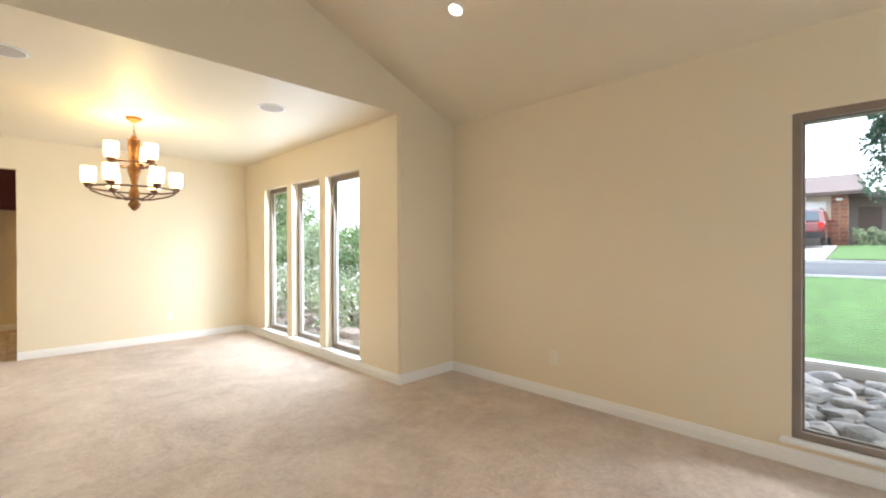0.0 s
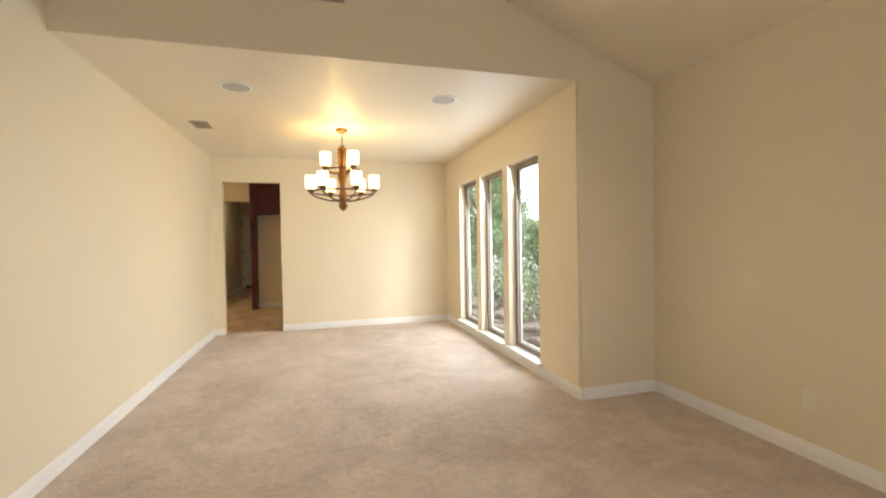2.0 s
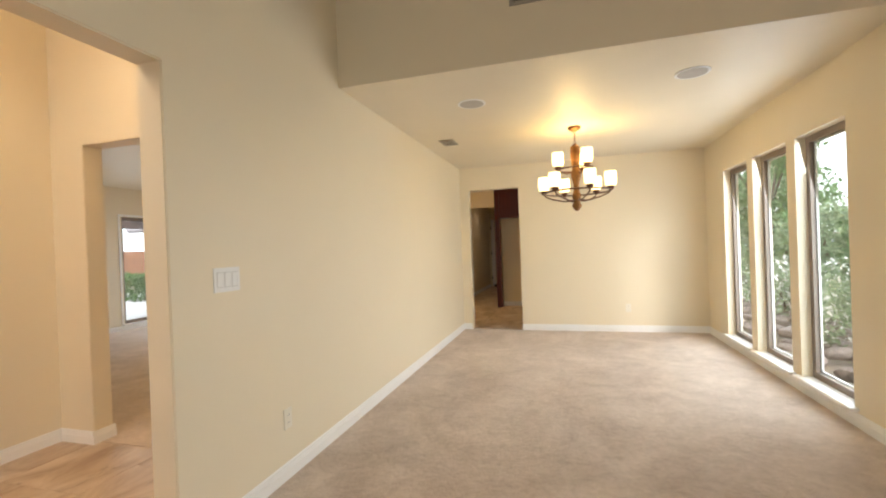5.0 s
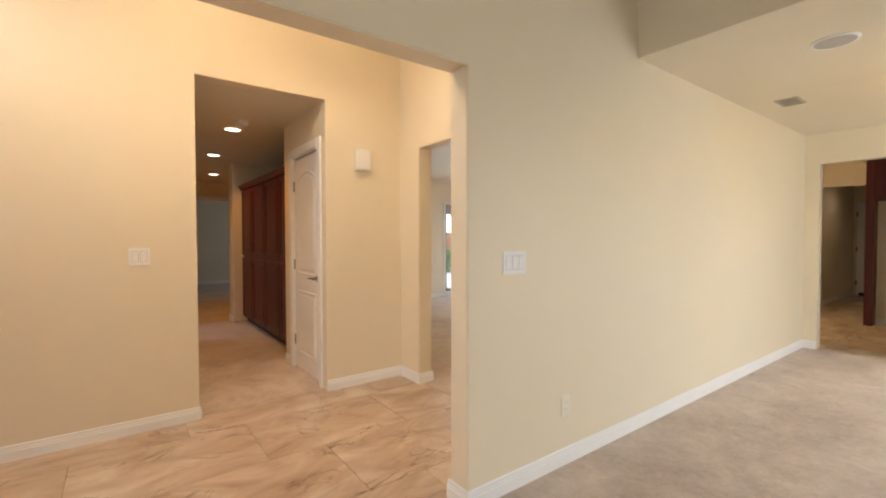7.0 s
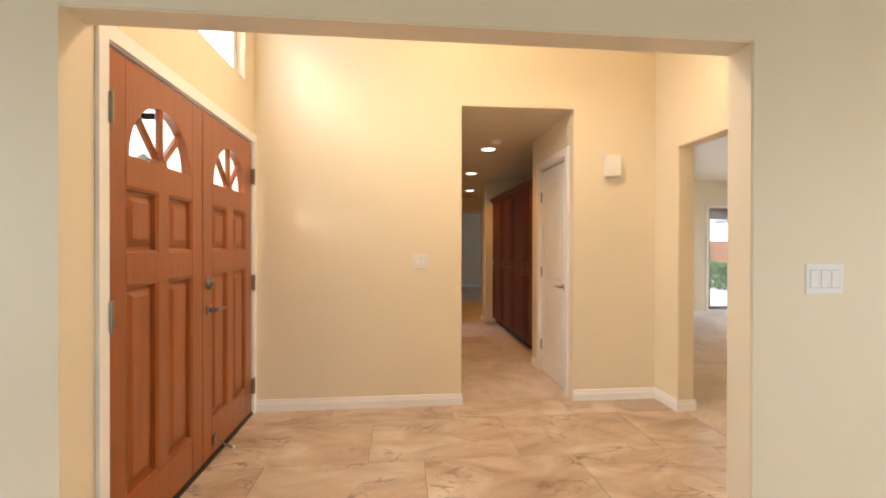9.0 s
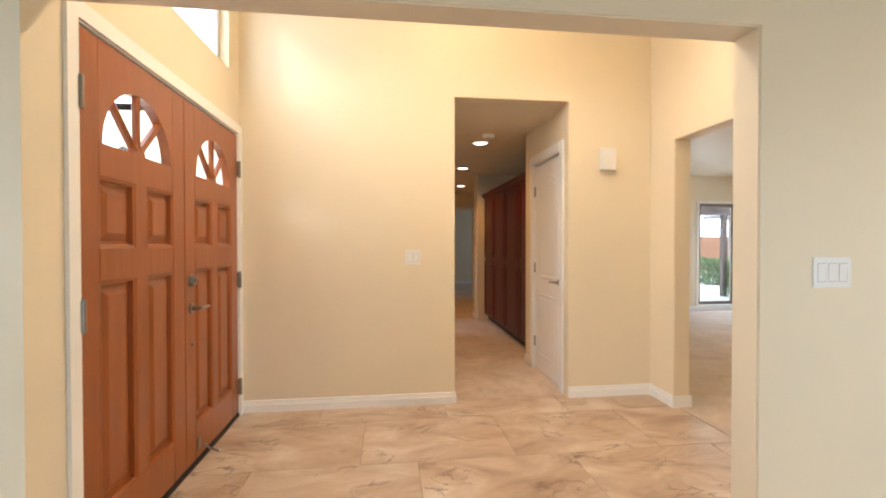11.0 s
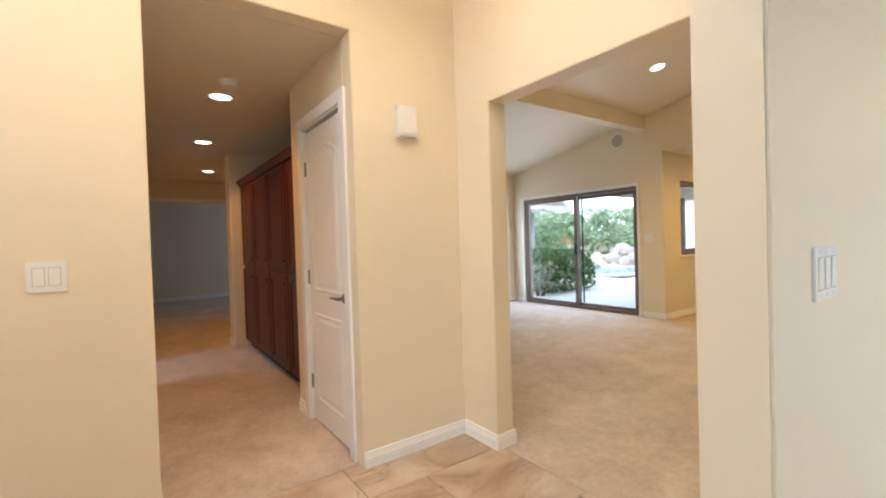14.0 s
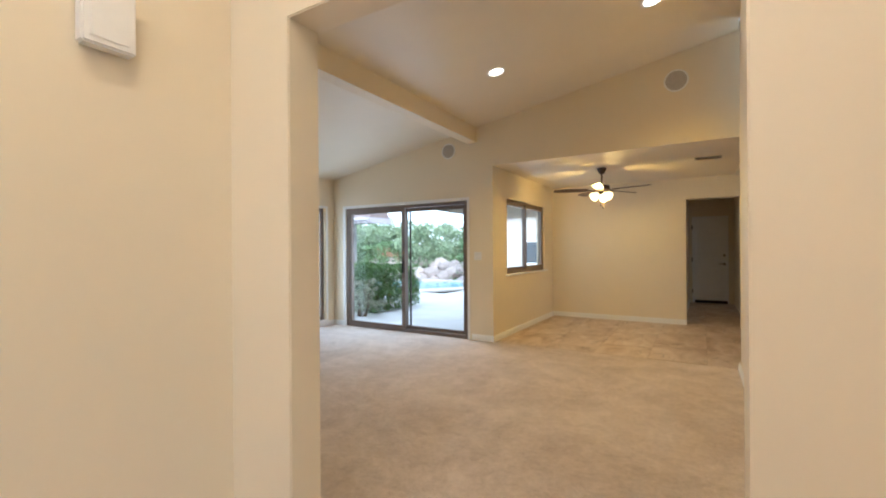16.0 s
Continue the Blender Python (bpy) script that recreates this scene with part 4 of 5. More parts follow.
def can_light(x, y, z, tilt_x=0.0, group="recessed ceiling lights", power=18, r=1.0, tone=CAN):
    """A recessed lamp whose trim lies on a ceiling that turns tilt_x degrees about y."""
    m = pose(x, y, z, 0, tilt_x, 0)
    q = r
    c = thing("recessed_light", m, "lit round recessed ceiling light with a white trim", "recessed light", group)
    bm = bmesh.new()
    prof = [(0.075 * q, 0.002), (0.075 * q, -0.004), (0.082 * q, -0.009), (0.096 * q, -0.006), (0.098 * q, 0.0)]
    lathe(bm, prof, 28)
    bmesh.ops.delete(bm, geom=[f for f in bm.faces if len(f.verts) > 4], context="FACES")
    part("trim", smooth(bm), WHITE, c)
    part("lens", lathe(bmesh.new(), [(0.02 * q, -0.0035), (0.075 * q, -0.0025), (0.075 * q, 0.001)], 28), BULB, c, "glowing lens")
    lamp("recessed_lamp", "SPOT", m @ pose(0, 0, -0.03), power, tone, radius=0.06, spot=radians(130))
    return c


SLOPE_F, SLOPE_L = -math.degrees(math.atan(0.181)), math.degrees(math.atan(0.40))
for x, y in ((-4.12, 1.435), (-5.78, 1.51), (-7.76, 1.81)):
    can_light(x, y, 2.41, group="recessed hall lights", power=16, tone=HALL)
for x, y in ((-3.04, 5.85), (-1.53, 5.79)):
    can_light(x, y, family_top(x) - 0.001, SLOPE_F, "recessed lights of the family room", power=46, tone=FAMILY)
can_light(2.30, 2.21, living_top(2.30) - 0.001, SLOPE_L, "recessed lights of the living room", power=11, r=0.6)
# unseen foyer cans, added to light the floor and lower walls
for y in (0.25, 1.65):
    can_light(-1.72, y, family_top(-1.72) - 0.001, SLOPE_F, "recessed lights of the foyer", power=36)
# no fixture is known here: an added can to brighten the back hall
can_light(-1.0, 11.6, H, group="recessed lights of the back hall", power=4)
can_light(-0.1, 8.6, H, group="recessed lights of the kitchen", power=0.9)


def speaker(m, label, r=0.115):
    s = thing("speaker", m, label, "speaker", "round built-in speakers")
    bm = lathe(bmesh.new(), [(r, 0.0), (r, -0.006), (r - 0.008, -0.009), (r - 0.014, -0.006)], 32)
    part("rim", smooth(bm), WHITE, s, "thin white rim")
    part("grille", smooth(lathe(bmesh.new(), [(0.01, -0.0085), (r * 0.5, -0.008), (r - 0.017, -0.0065), (r - 0.017, -0.001)], 32)), GRILLE, s, "grey metal mesh grille")
    # a dark disc behind the edge of the grille
    part("gap", lathe(bmesh.new(), [(r * 0.3, -0.0012), (r - 0.009, -0.0012), (r - 0.009, -0.0004)], 32), DARK, s, "dark ring inside the rim")
    return s


speaker(pose(0.121, 3.914, H), "round grey ceiling speaker above the dining room")
speaker(pose(1.74, 3.862, H), "round grey ceiling speaker above the dining room")
speaker(pose(-4.37, FE, 2.74, -90), "round grey wall speaker above the sliding door")
speaker(pose(-1.41, FE, 3.17, -90), "round grey wall speaker above the breakfast nook", 0.125)


def vent(m, w, h, n, label, along=True):
    """A louvred register: frame, backing and slats, lying in the xy plane and facing -z."""
    v = thing("air_vent", m, label, "air vent")
    bm = bmesh.new()
    for s in ((-w / 2, w / 2, -h / 2, -h / 2 + 0.02), (-w / 2, w / 2, h / 2 - 0.02, h / 2), (-w / 2, -w / 2 + 0.02, -h / 2 + 0.02, h / 2 - 0.02), (w / 2 - 0.02, w / 2, -h / 2 + 0.02, h / 2 - 0.02)):
        box(bm, *s, -0.008, 0)
    part("frame", bm, VENTGREY, v)
    # black sheet: the darkness of the duct is put into its colour
    part("backing", boxes((-w / 2 + 0.02, w / 2 - 0.02, -h / 2 + 0.02, h / 2 - 0.02, -0.001, 0)), BLACK, v, "black sheet in place of the unlit duct")
    me = mesh_of("slat", boxes((-0.002, 0.002, -h / 2 + 0.02, h / 2 - 0.02, -0.009, 0.004)), VENTGREY)
    for k in range(n):
        s = new("slat", me)
        s.parent = v
        s.matrix_local = pose(-w / 2 + 0.03 + (w - 0.06) * k / (n - 1), 0, -0.001, 0, 35, 0)
    return v


vent(pose(-0.405, 5.116, H), 0.16, 0.26, 6, "small grey ceiling register in the dining room")
vent(pose(0.715, BUMP, 2.93, -90), 0.36, 0.27, 20, "grey louvred return-air grille on the soffit")
vent(pose(-1.10, 8.2, 2.461), 0.30, 0.15, 9, "small ceiling register in the breakfast nook")


def smoke_detector(x, y, z):
    s = thing("smoke_detector", pose(x, y, z), "round white smoke detector on the hall ceiling", "smoke detector")
    part("base", smooth(lathe(bmesh.new(), [(0.066, -0.012), (0.07, 0)], 28)), PLATE, s)
    part("cover", smooth(lathe(bmesh.new(), [(0.04, -0.04), (0.056, -0.036), (0.062, -0.012)], 28)), PLATE, s)


smoke_detector(-3.76, 1.44, 2.41)


def switch_plate(m, gangs, label, kind="switch"):
    """A wall plate in the xz plane facing -y, with paddles."""
    w = 0.07 + 0.046 * (gangs - 1)
    s = thing("light_switch", m, label, "light switch")
    part("plate", boxes((-w / 2, w / 2, -0.006, 0, -0.057, 0.057), bevel=0.0015), PLATE, s)
    for k in range(gangs):
        x = (k - (gangs - 1) / 2) * 0.046
        # grey slip proud of the plate: paints the shadow line round the rocker
        part("painted_gap", boxes((x - 0.0185, x + 0.0185, -0.0063, -0.005, -0.0355, 0.0355)), GRILLE, s, "thin grey slip that paints a shadow gap round the rocker")
        r = part("rocker", boxes((-0.0165, 0.0165, -0.0025, 0.0, -0.0335, 0.0335), bevel=0.0008), PLATE, s)
        r.matrix_local = pose(x, -0.0055, 0, 1.0, 0, 0)
        for z in (-0.047, 0.047):
            part("screw", lathe(bmesh.new(), [(0.003, 0), (0.003, 0.001)], 8, pose(x, -0.006, z, 90)), PLATE, s)
    return s


def outlet(m, label="white duplex wall outlet above the baseboard"):
    s = thing("wall_outlet", m, label, "outlet", "wall outlets")
    part("plate", boxes((-0.035, 0.035, -0.006, 0, -0.057, 0.057), bevel=0.0015), ALMOND, s)
    for z in (-0.02, 0.02):
        part("socket", lathe(bmesh.new(), [(0.016, 0), (0.016, 0.003)], 16, pose(0, -0.005, z, 90)), ALMOND, s)
        part("slot", boxes((-0.007, -0.005, -0.0095, -0.0075, z - 0.004, z + 0.005), (0.005, 0.007, -0.0095, -0.0075, z - 0.004, z + 0.005)), GRILLE, s)
    return s


FACE_POS_X, FACE_NEG_X = 90, -90     # turns a plate that faces -y
switch_plate(pose(LW, 2.068, 1.148, 0, 0, FACE_POS_X), 3, "white triple rocker switch plate beside the opening")
switch_plate(pose(HW, 0.58, 1.155, 0, 0, FACE_POS_X), 2, "white double rocker switch plate on the foyer wall")
switch_plate(pose(-3.90, FE, 1.20), 2, "white double switch plate beside the sliding door")
outlet(pose(LW, 2.48, 0.33, 0, 0, FACE_POS_X))
outlet(pose(RW, 2.05, 0.33, 0, 0, FACE_NEG_X))
outlet(pose(1.62, DEND, 0.33))
outlet(pose(0.0, 9.35, 0.33), "dark wall outlet inside the refrigerator niche")
outlet(pose(-4.38, 0.91, 0.32, 0, 0, 180))

c = thing("door_chime", pose(HW, 2.168, 1.945, 0, 0, FACE_POS_X), "white plastic door chime box on the foyer wall", "door chime")
part("cover", boxes((-0.066, 0.066, -0.05, -0.008, -0.09, 0.09), bevel=0.006), PLATE, c)
part("back_plate", boxes((-0.054, 0.054, -0.008, 0, -0.079, 0.079)), PLATE, c)
part("front_panel", boxes((-0.048, 0.048, -0.054, -0.049, -0.072, 0.072), bevel=0.003), PLATE, c)


def ceiling_fan(x, y, z):
    f = thing("ceiling_fan", pose(x, y, z, 0, 0, 53), "dark bronze five-blade ceiling fan with lit glass shades", "ceiling fan")
    part("canopy", smooth(lathe(bmesh.new(), [(0.02, -0.085), (0.035, -0.075), (0.062, -0.03), (0.068, 0.0)], 24)), DARK, f)
    part("downrod", smooth(tube(bmesh.new(), [(0, 0, -0.07), (0, 0, -0.24)], 0.012, 10)), DARK, f)
    D = -0.085
    part("motor", smooth(lathe(bmesh.new(), [(0.04, D - 0.255), (0.085, D - 0.25), (0.108, D - 0.235), (0.112, D - 0.185), (0.098, D - 0.165), (0.05, D - 0.155), (0.02, D - 0.14)], 28), 35), DARK, f)
    part("motor_band", smooth(lathe(bmesh.new(), [(0.105, D - 0.243), (0.115, D - 0.236), (0.115, D - 0.226), (0.108, D - 0.222)], 28)), OILED, f, "copper-toned band")
    for k in range(5):
        m = pose(0, 0, D - 0.235, 0, 0, 72 * k + 4)
        iron = part("blade_iron", boxes((0.08, 0.20, -0.018, 0.018, -0.006, 0.0), (0.17, 0.24, -0.045, 0.045, -0.004, 0.002), bevel=0.002), DARK, f)
        iron.matrix_local = m
        bm = bmesh.new()
        edge = [(0.19, -0.052), (0.30, -0.060), (0.55, -0.068), (0.645, -0.064), (0.675, -0.045), (0.68, 0.0), (0.675, 0.045), (0.645, 0.064), (0.55, 0.068), (0.30, 0.060), (0.19, 0.052)]
        lo, hi = [bm.verts.new((a, b, 0.0)) for a, b in edge], [bm.verts.new((a, b, 0.008)) for a, b in edge]
        bm.faces.new(lo[::-1])
        bm.faces.new(hi)
        for q in range(len(edge)):
            bm.faces.new((lo[q], lo[(q + 1) % len(edge)], hi[(q + 1) % len(edge)], hi[q]))
        b = part("blade", bm, BLADE, f, "dark walnut blade")
        b.matrix_local = m @ pose(0, 0, 0, 11, 0, 0)
    part("light_fitter", smooth(lathe(bmesh.new(), [(0.02, D - 0.315), (0.05, D - 0.305), (0.06, D - 0.275), (0.045, D - 0.252)], 20)), DARK, f)
    for k in range(3):
        m = pose(0, 0, D - 0.285, 0, 0, 120 * k + 35) @ pose(0.055, 0, 0, 0, 125, 0)
        s = part("shade", smooth(lathe(bmesh.new(), [(0.022, 0.0), (0.034, 0.02), (0.058, 0.055), (0.064, 0.09), (0.058, 0.105), (0.03, 0.11)], 20)), SHADE, f, "lit frosted glass shade")
        s.matrix_local = m
    for a, l in ((0.02, D - 0.47), (-0.025, D - 0.44)):
        p = part("pull_chain", tube(bmesh.new(), [(a, 0, D - 0.31), (a, 0, l)], 0.0018, 6), BRONZE, f)
        part("fob", smooth(lathe(bmesh.new(), [(0.004, l - 0.03), (0.008, l - 0.015), (0.003, l)], 10, pose(a, 0, 0))), DARK, f)
    return f


ceiling_fan(-2.42, 8.20, 2.461)
lamp("fan_lamp", "POINT", pose(-2.42, 8.20, 1.99), 22, FAMILY, radius=0.03)


# ---- cabinets ----
def door_front(name, parent, x0, x1, z0, z1, y, mat):
    """A raised-panel cabinet door that faces -y."""
    d = part(name, boxes((x0, x0 + 0.06, y, y + 0.02, z0, z1), (x1 - 0.06, x1, y, y + 0.02, z0, z1), (x0 + 0.06, x1 - 0.06, y, y + 0.02, z0, z0 + 0.06), (x0 + 0.06, x1 - 0.06, y, y + 0.02, z1 - 0.06, z1)), mat, parent)
    bm = boxes((x0 + 0.06, x1 - 0.06, y + 0.008, y + 0.016, z0 + 0.06, z1 - 0.06))
    box(bm, x0 + 0.09, x1 - 0.09, y + 0.003, y + 0.012, z0 + 0.09, z1 - 0.09, bevel=0.006)
    part("raised_panel", bm, mat, d)
    k = part("knob", smooth(lathe(bmesh.new(), [(0.006, 0), (0.005, 0.012), (0.013, 0.02), (0.012, 0.028), (0.004, 0.031)], 14, pose(x1 - 0.03, y, z0 + 0.08 if z0 > 0.9 else z1 - 0.08, 90))), DARK, d)
    return d


CY = 1.965
for k in range(4):
    x0 = -6.325 + k * 0.6437
    cab = thing("hall_cabinet", Matrix(), "tall dark cherry cabinet with upper and lower panelled doors", "cabinet", "hall cabinets")
    x1 = x0 + 0.641
    part("carcass", boxes((x0, x1, CY + 0.022, FAM - 0.002, 0.09, 2.0)), CHERRY, cab)
    part("toe_kick", boxes((x0, x1, CY + 0.07, CY + 0.09, 0.005, 0.09)), BLACK, cab, "dark recessed toe kick")
    door_front("lower_door", cab, x0 + 0.012, x1 - 0.012, 0.10, 0.985, CY, CHERRY)
    door_front("upper_door", cab, x0 + 0.012, x1 - 0.012, 1.03, 1.985, CY, CHERRY)
bm = bmesh.new()
prof = ((0, 0), (-0.03, 0.0), (-0.035, 0.02), (-0.06, 0.05), (-0.062, 0.07), (0, 0.07))
rows = [[bm.verts.new((x, CY + 0.02 + d, 2.0 + h)) for d, h in prof] for x in (-6.328, -3.742)]
for k in range(len(prof)):
    bm.faces.new((rows[0][k], rows[0][(k + 1) % len(prof)], rows[1][(k + 1) % len(prof)], rows[1][k]))
bm.faces.new(rows[0])
bm.faces.new(rows[1][::-1])
bmesh.ops.recalc_face_normals(bm, faces=bm.faces)
structure("trim_cabinet_crown", bm, CHERRY, "dark cherry crown moulding along the hall cabinets", "trim")

cab = thing("fridge_cabinet", Matrix(), "dark cherry cabinet over an empty refrigerator niche", "cabinet")
part("side_panel", boxes((-0.56, -0.465, 9.10, 9.349, 0.001, 2.42), bevel=0.003), CHERRY, cab)
part("carcass", boxes((-0.464, 0.60, 9.12, 9.349, 1.80, 2.42)), CHERRY, cab)
door_front("cabinet_door", cab, -0.46, 0.06, 1.81, 2.41, 9.10, CHERRY)
door_front("cabinet_door", cab, 0.065, 0.595, 1.81, 2.41, 9.10, CHERRY)
part("far_side_panel", boxes((0.601, 0.64, 9.10, 9.349, 0.001, 2.42), bevel=0.003), CHERRY, cab)


# ---- outside ----
def sheet(bm, rows):
    """A strip mesh over rows of points."""
    vs = [[bm.verts.new(p) for p in r] for r in rows]
    for a, b in zip(vs, vs[1:]):
        for k in range(len(a) - 1):
            bm.faces.new((a[k], a[k + 1], b[k + 1], b[k]))
    bmesh.ops.recalc_face_normals(bm, faces=bm.faces)
    for f in bm.faces:
        if f.normal.z < 0:
            f.normal_flip()
    return bm


def street_z(x):
    pts = ((-900, -0.25), (3.45, -0.25), (6.6, -0.22), (6.9, -0.14), (13.5, 0.52), (20.0, 0.68), (28.0, 1.24), (60.0, 1.5), (900, 2.0))
    for (a, za), (b, zb) in zip(pts, pts[1:]):
        if x <= b:
            return za + (zb - za) * (x - a) / (b - a)
    return 2.0


YS = (-600, -120, -40, -16, -6, 0, 4, 8, 16, 40, 120, 600)
XS = (-800, -200, -60, -20, 3.45, 5, 6.6, 6.9, 9, 11, 13.5, 16, 20, 24, 28, 40, 60, 200, 800)
structure("ground", sheet(bmesh.new(), [[(x, y, street_z(x) - 0.02) for y in YS] for x in XS]), EARTH, "bare brown soil", "ground")


def overlay(name, xs, ys, lift, mat, label, category):
    return structure(name, sheet(bmesh.new(), [[(x, y, street_z(x) + lift) for y in ys] for x in xs]), mat, label, category)


overlay("lawn_front", (6.9, 9, 11, 13.3), (-60, -20, 0, 3, 20, 60), 0.03, GRASS, "bright green mown front lawn", "lawn")
overlay("road", (13.5, 16, 20.0), (-300, -60, 0, 60, 300), -0.01, ASPHALT, "grey asphalt street", "road")
overlay("driveway", (20.2, 24, 28.0, 29.5), (1.6, 4, 9.0), 0.02, CONCRETE, "pale concrete driveway across the street", "driveway")
overlay("lawn_far", (20.6, 24, 27.6), (-60, -10, 0, 1.5), 0.06, GRASS, "green lawn across the street", "lawn")
structure("kerb", boxes((13.3, 13.5, -300, 300, 0.38, 0.57)), CONCRETE, "concrete kerb along the street", "kerb")
structure("kerb_far", boxes((20.0, 20.2, -300, 300, 0.55, 0.76)), CONCRETE, "concrete kerb on the far side", "kerb")
structure("trim_lawn_edge", boxes((6.68, 6.88, -60, 6, -0.3, -0.09), bevel=0.02), CONCRETE, "concrete mowing strip along the lawn", "edging")

rng = random.Random(7)


def stone_mesh(seed, flat=0.6):
    r = random.Random(seed)
    bm = bmesh.new()
    bmesh.ops.create_icosphere(bm, subdivisions=2, radius=1)
    o = Vector((r.uniform(-50, 50), r.uniform(-50, 50), 0))
    for v in bm.verts:
        n = noise.noise(v.co * 1.1 + o) * 0.35 + noise.noise(v.co * 2.7 + o) * 0.12
        v.co *= 1 + n
        v.co.z *= flat
    return smooth(bm, 22)


def stones(name, cells, mats, lo, hi, zf, label, category, group, kinds=6, flat=0.6):
    meshes = [mesh_of(name, stone_mesh(k + len(cells), flat), mats) for k in range(kinds)]
    for x, y in cells:
        s = rng.uniform(lo, hi)
        ob = new(name, rng.choice(meshes))
        ob.matrix_world = pose(x, y, zf(x, y) + s * flat * 0.45, rng.uniform(-12, 12), rng.uniform(-12, 12), rng.uniform(0, 360)) @ Matrix.Diagonal((s * rng.uniform(0.9, 1.5), s, s, 1))
        tagged(ob, label, category, group)


cells = []
for i in range(18):
    for j in range(16):
        cells.append((3.7 + i * 0.168 + rng.uniform(-0.07, 0.07), -1.3 + j * 0.17 + rng.uniform(-0.1, 0.1)))
stones("river_stone", cells, ROCK, 0.06, 0.14, lambda x, y: -0.26, "rounded grey river stone in the front bed", "stone", "river stones of the front bed")
cells = []
for i in range(11):
    for j in range(19):
        cells.append((3.7 + i * 0.30 + rng.uniform(-0.13, 0.13), 5.0 + j * 0.46 + rng.uniform(-0.25, 0.25)))
stones("garden_stone", cells, BOULDER, 0.07, 0.20, lambda x, y: -0.26, "pale garden stone among the shrubs", "stone", "pale stones under the hedge")


def leaves(n, place, size, seed):
    """A mesh of n small folded leaves; place(r) gives a point."""
    r = random.Random(seed)
    verts, faces = [], []
    for k in range(n):
        p = Vector(place(r))
        q = Euler((r.uniform(-1.2, 1.2), r.uniform(-1.2, 1.2), r.uniform(0, 6.3))).to_matrix()
        s = size * r.uniform(0.6, 1.4)
        b = len(verts)
        for c in ((-s, 0, 0), (0, -s * 0.45, s * 0.1), (s, 0, -s * 0.15), (0, s * 0.45, s * 0.1)):
            verts.append(p + q @ Vector(c))
        faces.append((b, b + 1, b + 2, b + 3))
    me = bpy.data.meshes.new("leaves")
    me.from_pydata(verts, [], faces)
    return me


def in_box(x0, x1, y0, y1, z0, z1, bump=0.12):
    def place(r):
        x, y, z = r.uniform(x0, x1), r.uniform(y0, y1), r.uniform(z0, z1)
        side = r.random()
        if side < 0.55:
            k = r.randrange(5)
            x, y, z = (x0, y, z) if k == 0 else (x1, y, z) if k == 1 else (x, y0, z) if k == 2 else (x, y1, z) if k == 3 else (x, y, z1)
        d = noise.noise(Vector((x * 2.2, y * 2.2, z * 2.2))) * bump * 2
        return (x + d + r.gauss(0, 0.03), y + d + r.gauss(0, 0.03), z + d * 0.6)
    return place


def shrub(name, place, n, size, mat, label, category, seed, stems, group=""):
    t = thing(name, Matrix(), label, category, group)
    me = leaves(n, place, size, seed)
    me.materials.append(mat)
    c = new("crown", me)
    c.parent = t
    bm = bmesh.new()
    for a, b in stems:
        tube(bm, [a, ((a[0] + b[0]) / 2 + 0.05, (a[1] + b[1]) / 2, (a[2] + b[2]) / 2), b], [0.05, 0.035, 0.012], 6)
    part("stems", bm, BARK, t)
    return t


def crown(cx, cy, cz, rx, ry, rz, lumps, seed):
    r0 = random.Random(seed)
    balls = []
    for k in range(lumps):
        a, b = r0.uniform(0, 6.28), r0.uniform(-0.8, 1.0)
        q = r0.uniform(0.35, 0.85)
        balls.append((cx + rx * q * math.cos(a), cy + ry * q * math.sin(a), cz + rz * b * 0.8, r0.uniform(0.25, 0.5)))

    def place(r):
        x, y, z, s = balls[r.randrange(len(balls))]
        v = Vector((r.gauss(0, 1), r.gauss(0, 1), r.gauss(0, 1))).normalized() * r.uniform(0.6, 1.05) * s
        return (x + v.x * rx * 0.8, y + v.y * ry * 0.8, z + v.z * rz * 0.9)
    return place, balls


def tree(name, x, y, z, h, rx, rz, mat, n, size, label, seed, group="", lumps=16):
    t = thing(name, Matrix(), label, "tree", group)
    bm = bmesh.new()
    top = z + h - rz * 0.8
    tube(bm, [(x, y, z - 0.1), (x + 0.05, y, z + (top - z) * 0.5), (x, y + 0.05, top)], [0.16 * h / 5, 0.11 * h / 5, 0.05 * h / 5], 8)
    place, balls = crown(x, y, z + h - rz, rx, rx, rz, lumps, seed)
    for bx, by, bz, s in balls[:9]:
        tube(bm, [(x, y, z + (top - z) * 0.6), ((x + bx) / 2, (y + by) / 2, (bz + z + (top - z) * 0.6) / 2 + 0.1), (bx, by, bz)], [0.06 * h / 5, 0.04 * h / 5, 0.015], 5)
    part("trunk", smooth(bm), BARK, t)
    me = leaves(n, place, size, seed + 1)
    me.materials.append(mat)
    c = new("crown", me)
    c.parent = t
    return t


# shrubs and trees beside the dining room
for k, (x, y, hh, m) in enumerate(((6.6, 7.6, 1.15, LEAF2), (6.8, 9.8, 1.55, LEAF), (6.7, 12.0, 1.7, LEAF2), (6.9, 14.4, 1.8, LEAF), (7.0, 17.0, 1.9, LEAF2))):
    shrub("hedge_shrub", in_box(x - 0.7, x + 0.8, y - 1.15, y + 1.15, 0.05, hh, 0.3), 3200, 0.075, m, "leafy green shrub in the side garden hedge", "shrub", 40 + k, [((x + a, y + b, -0.26), (x + a * 1.6, y + b * 1.6, hh * 0.8)) for a, b in ((0.2, 0.2), (-0.2, 0.1), (0.1, -0.3), (-0.1, -0.5), (0.0, 0.6))], "side garden hedge")
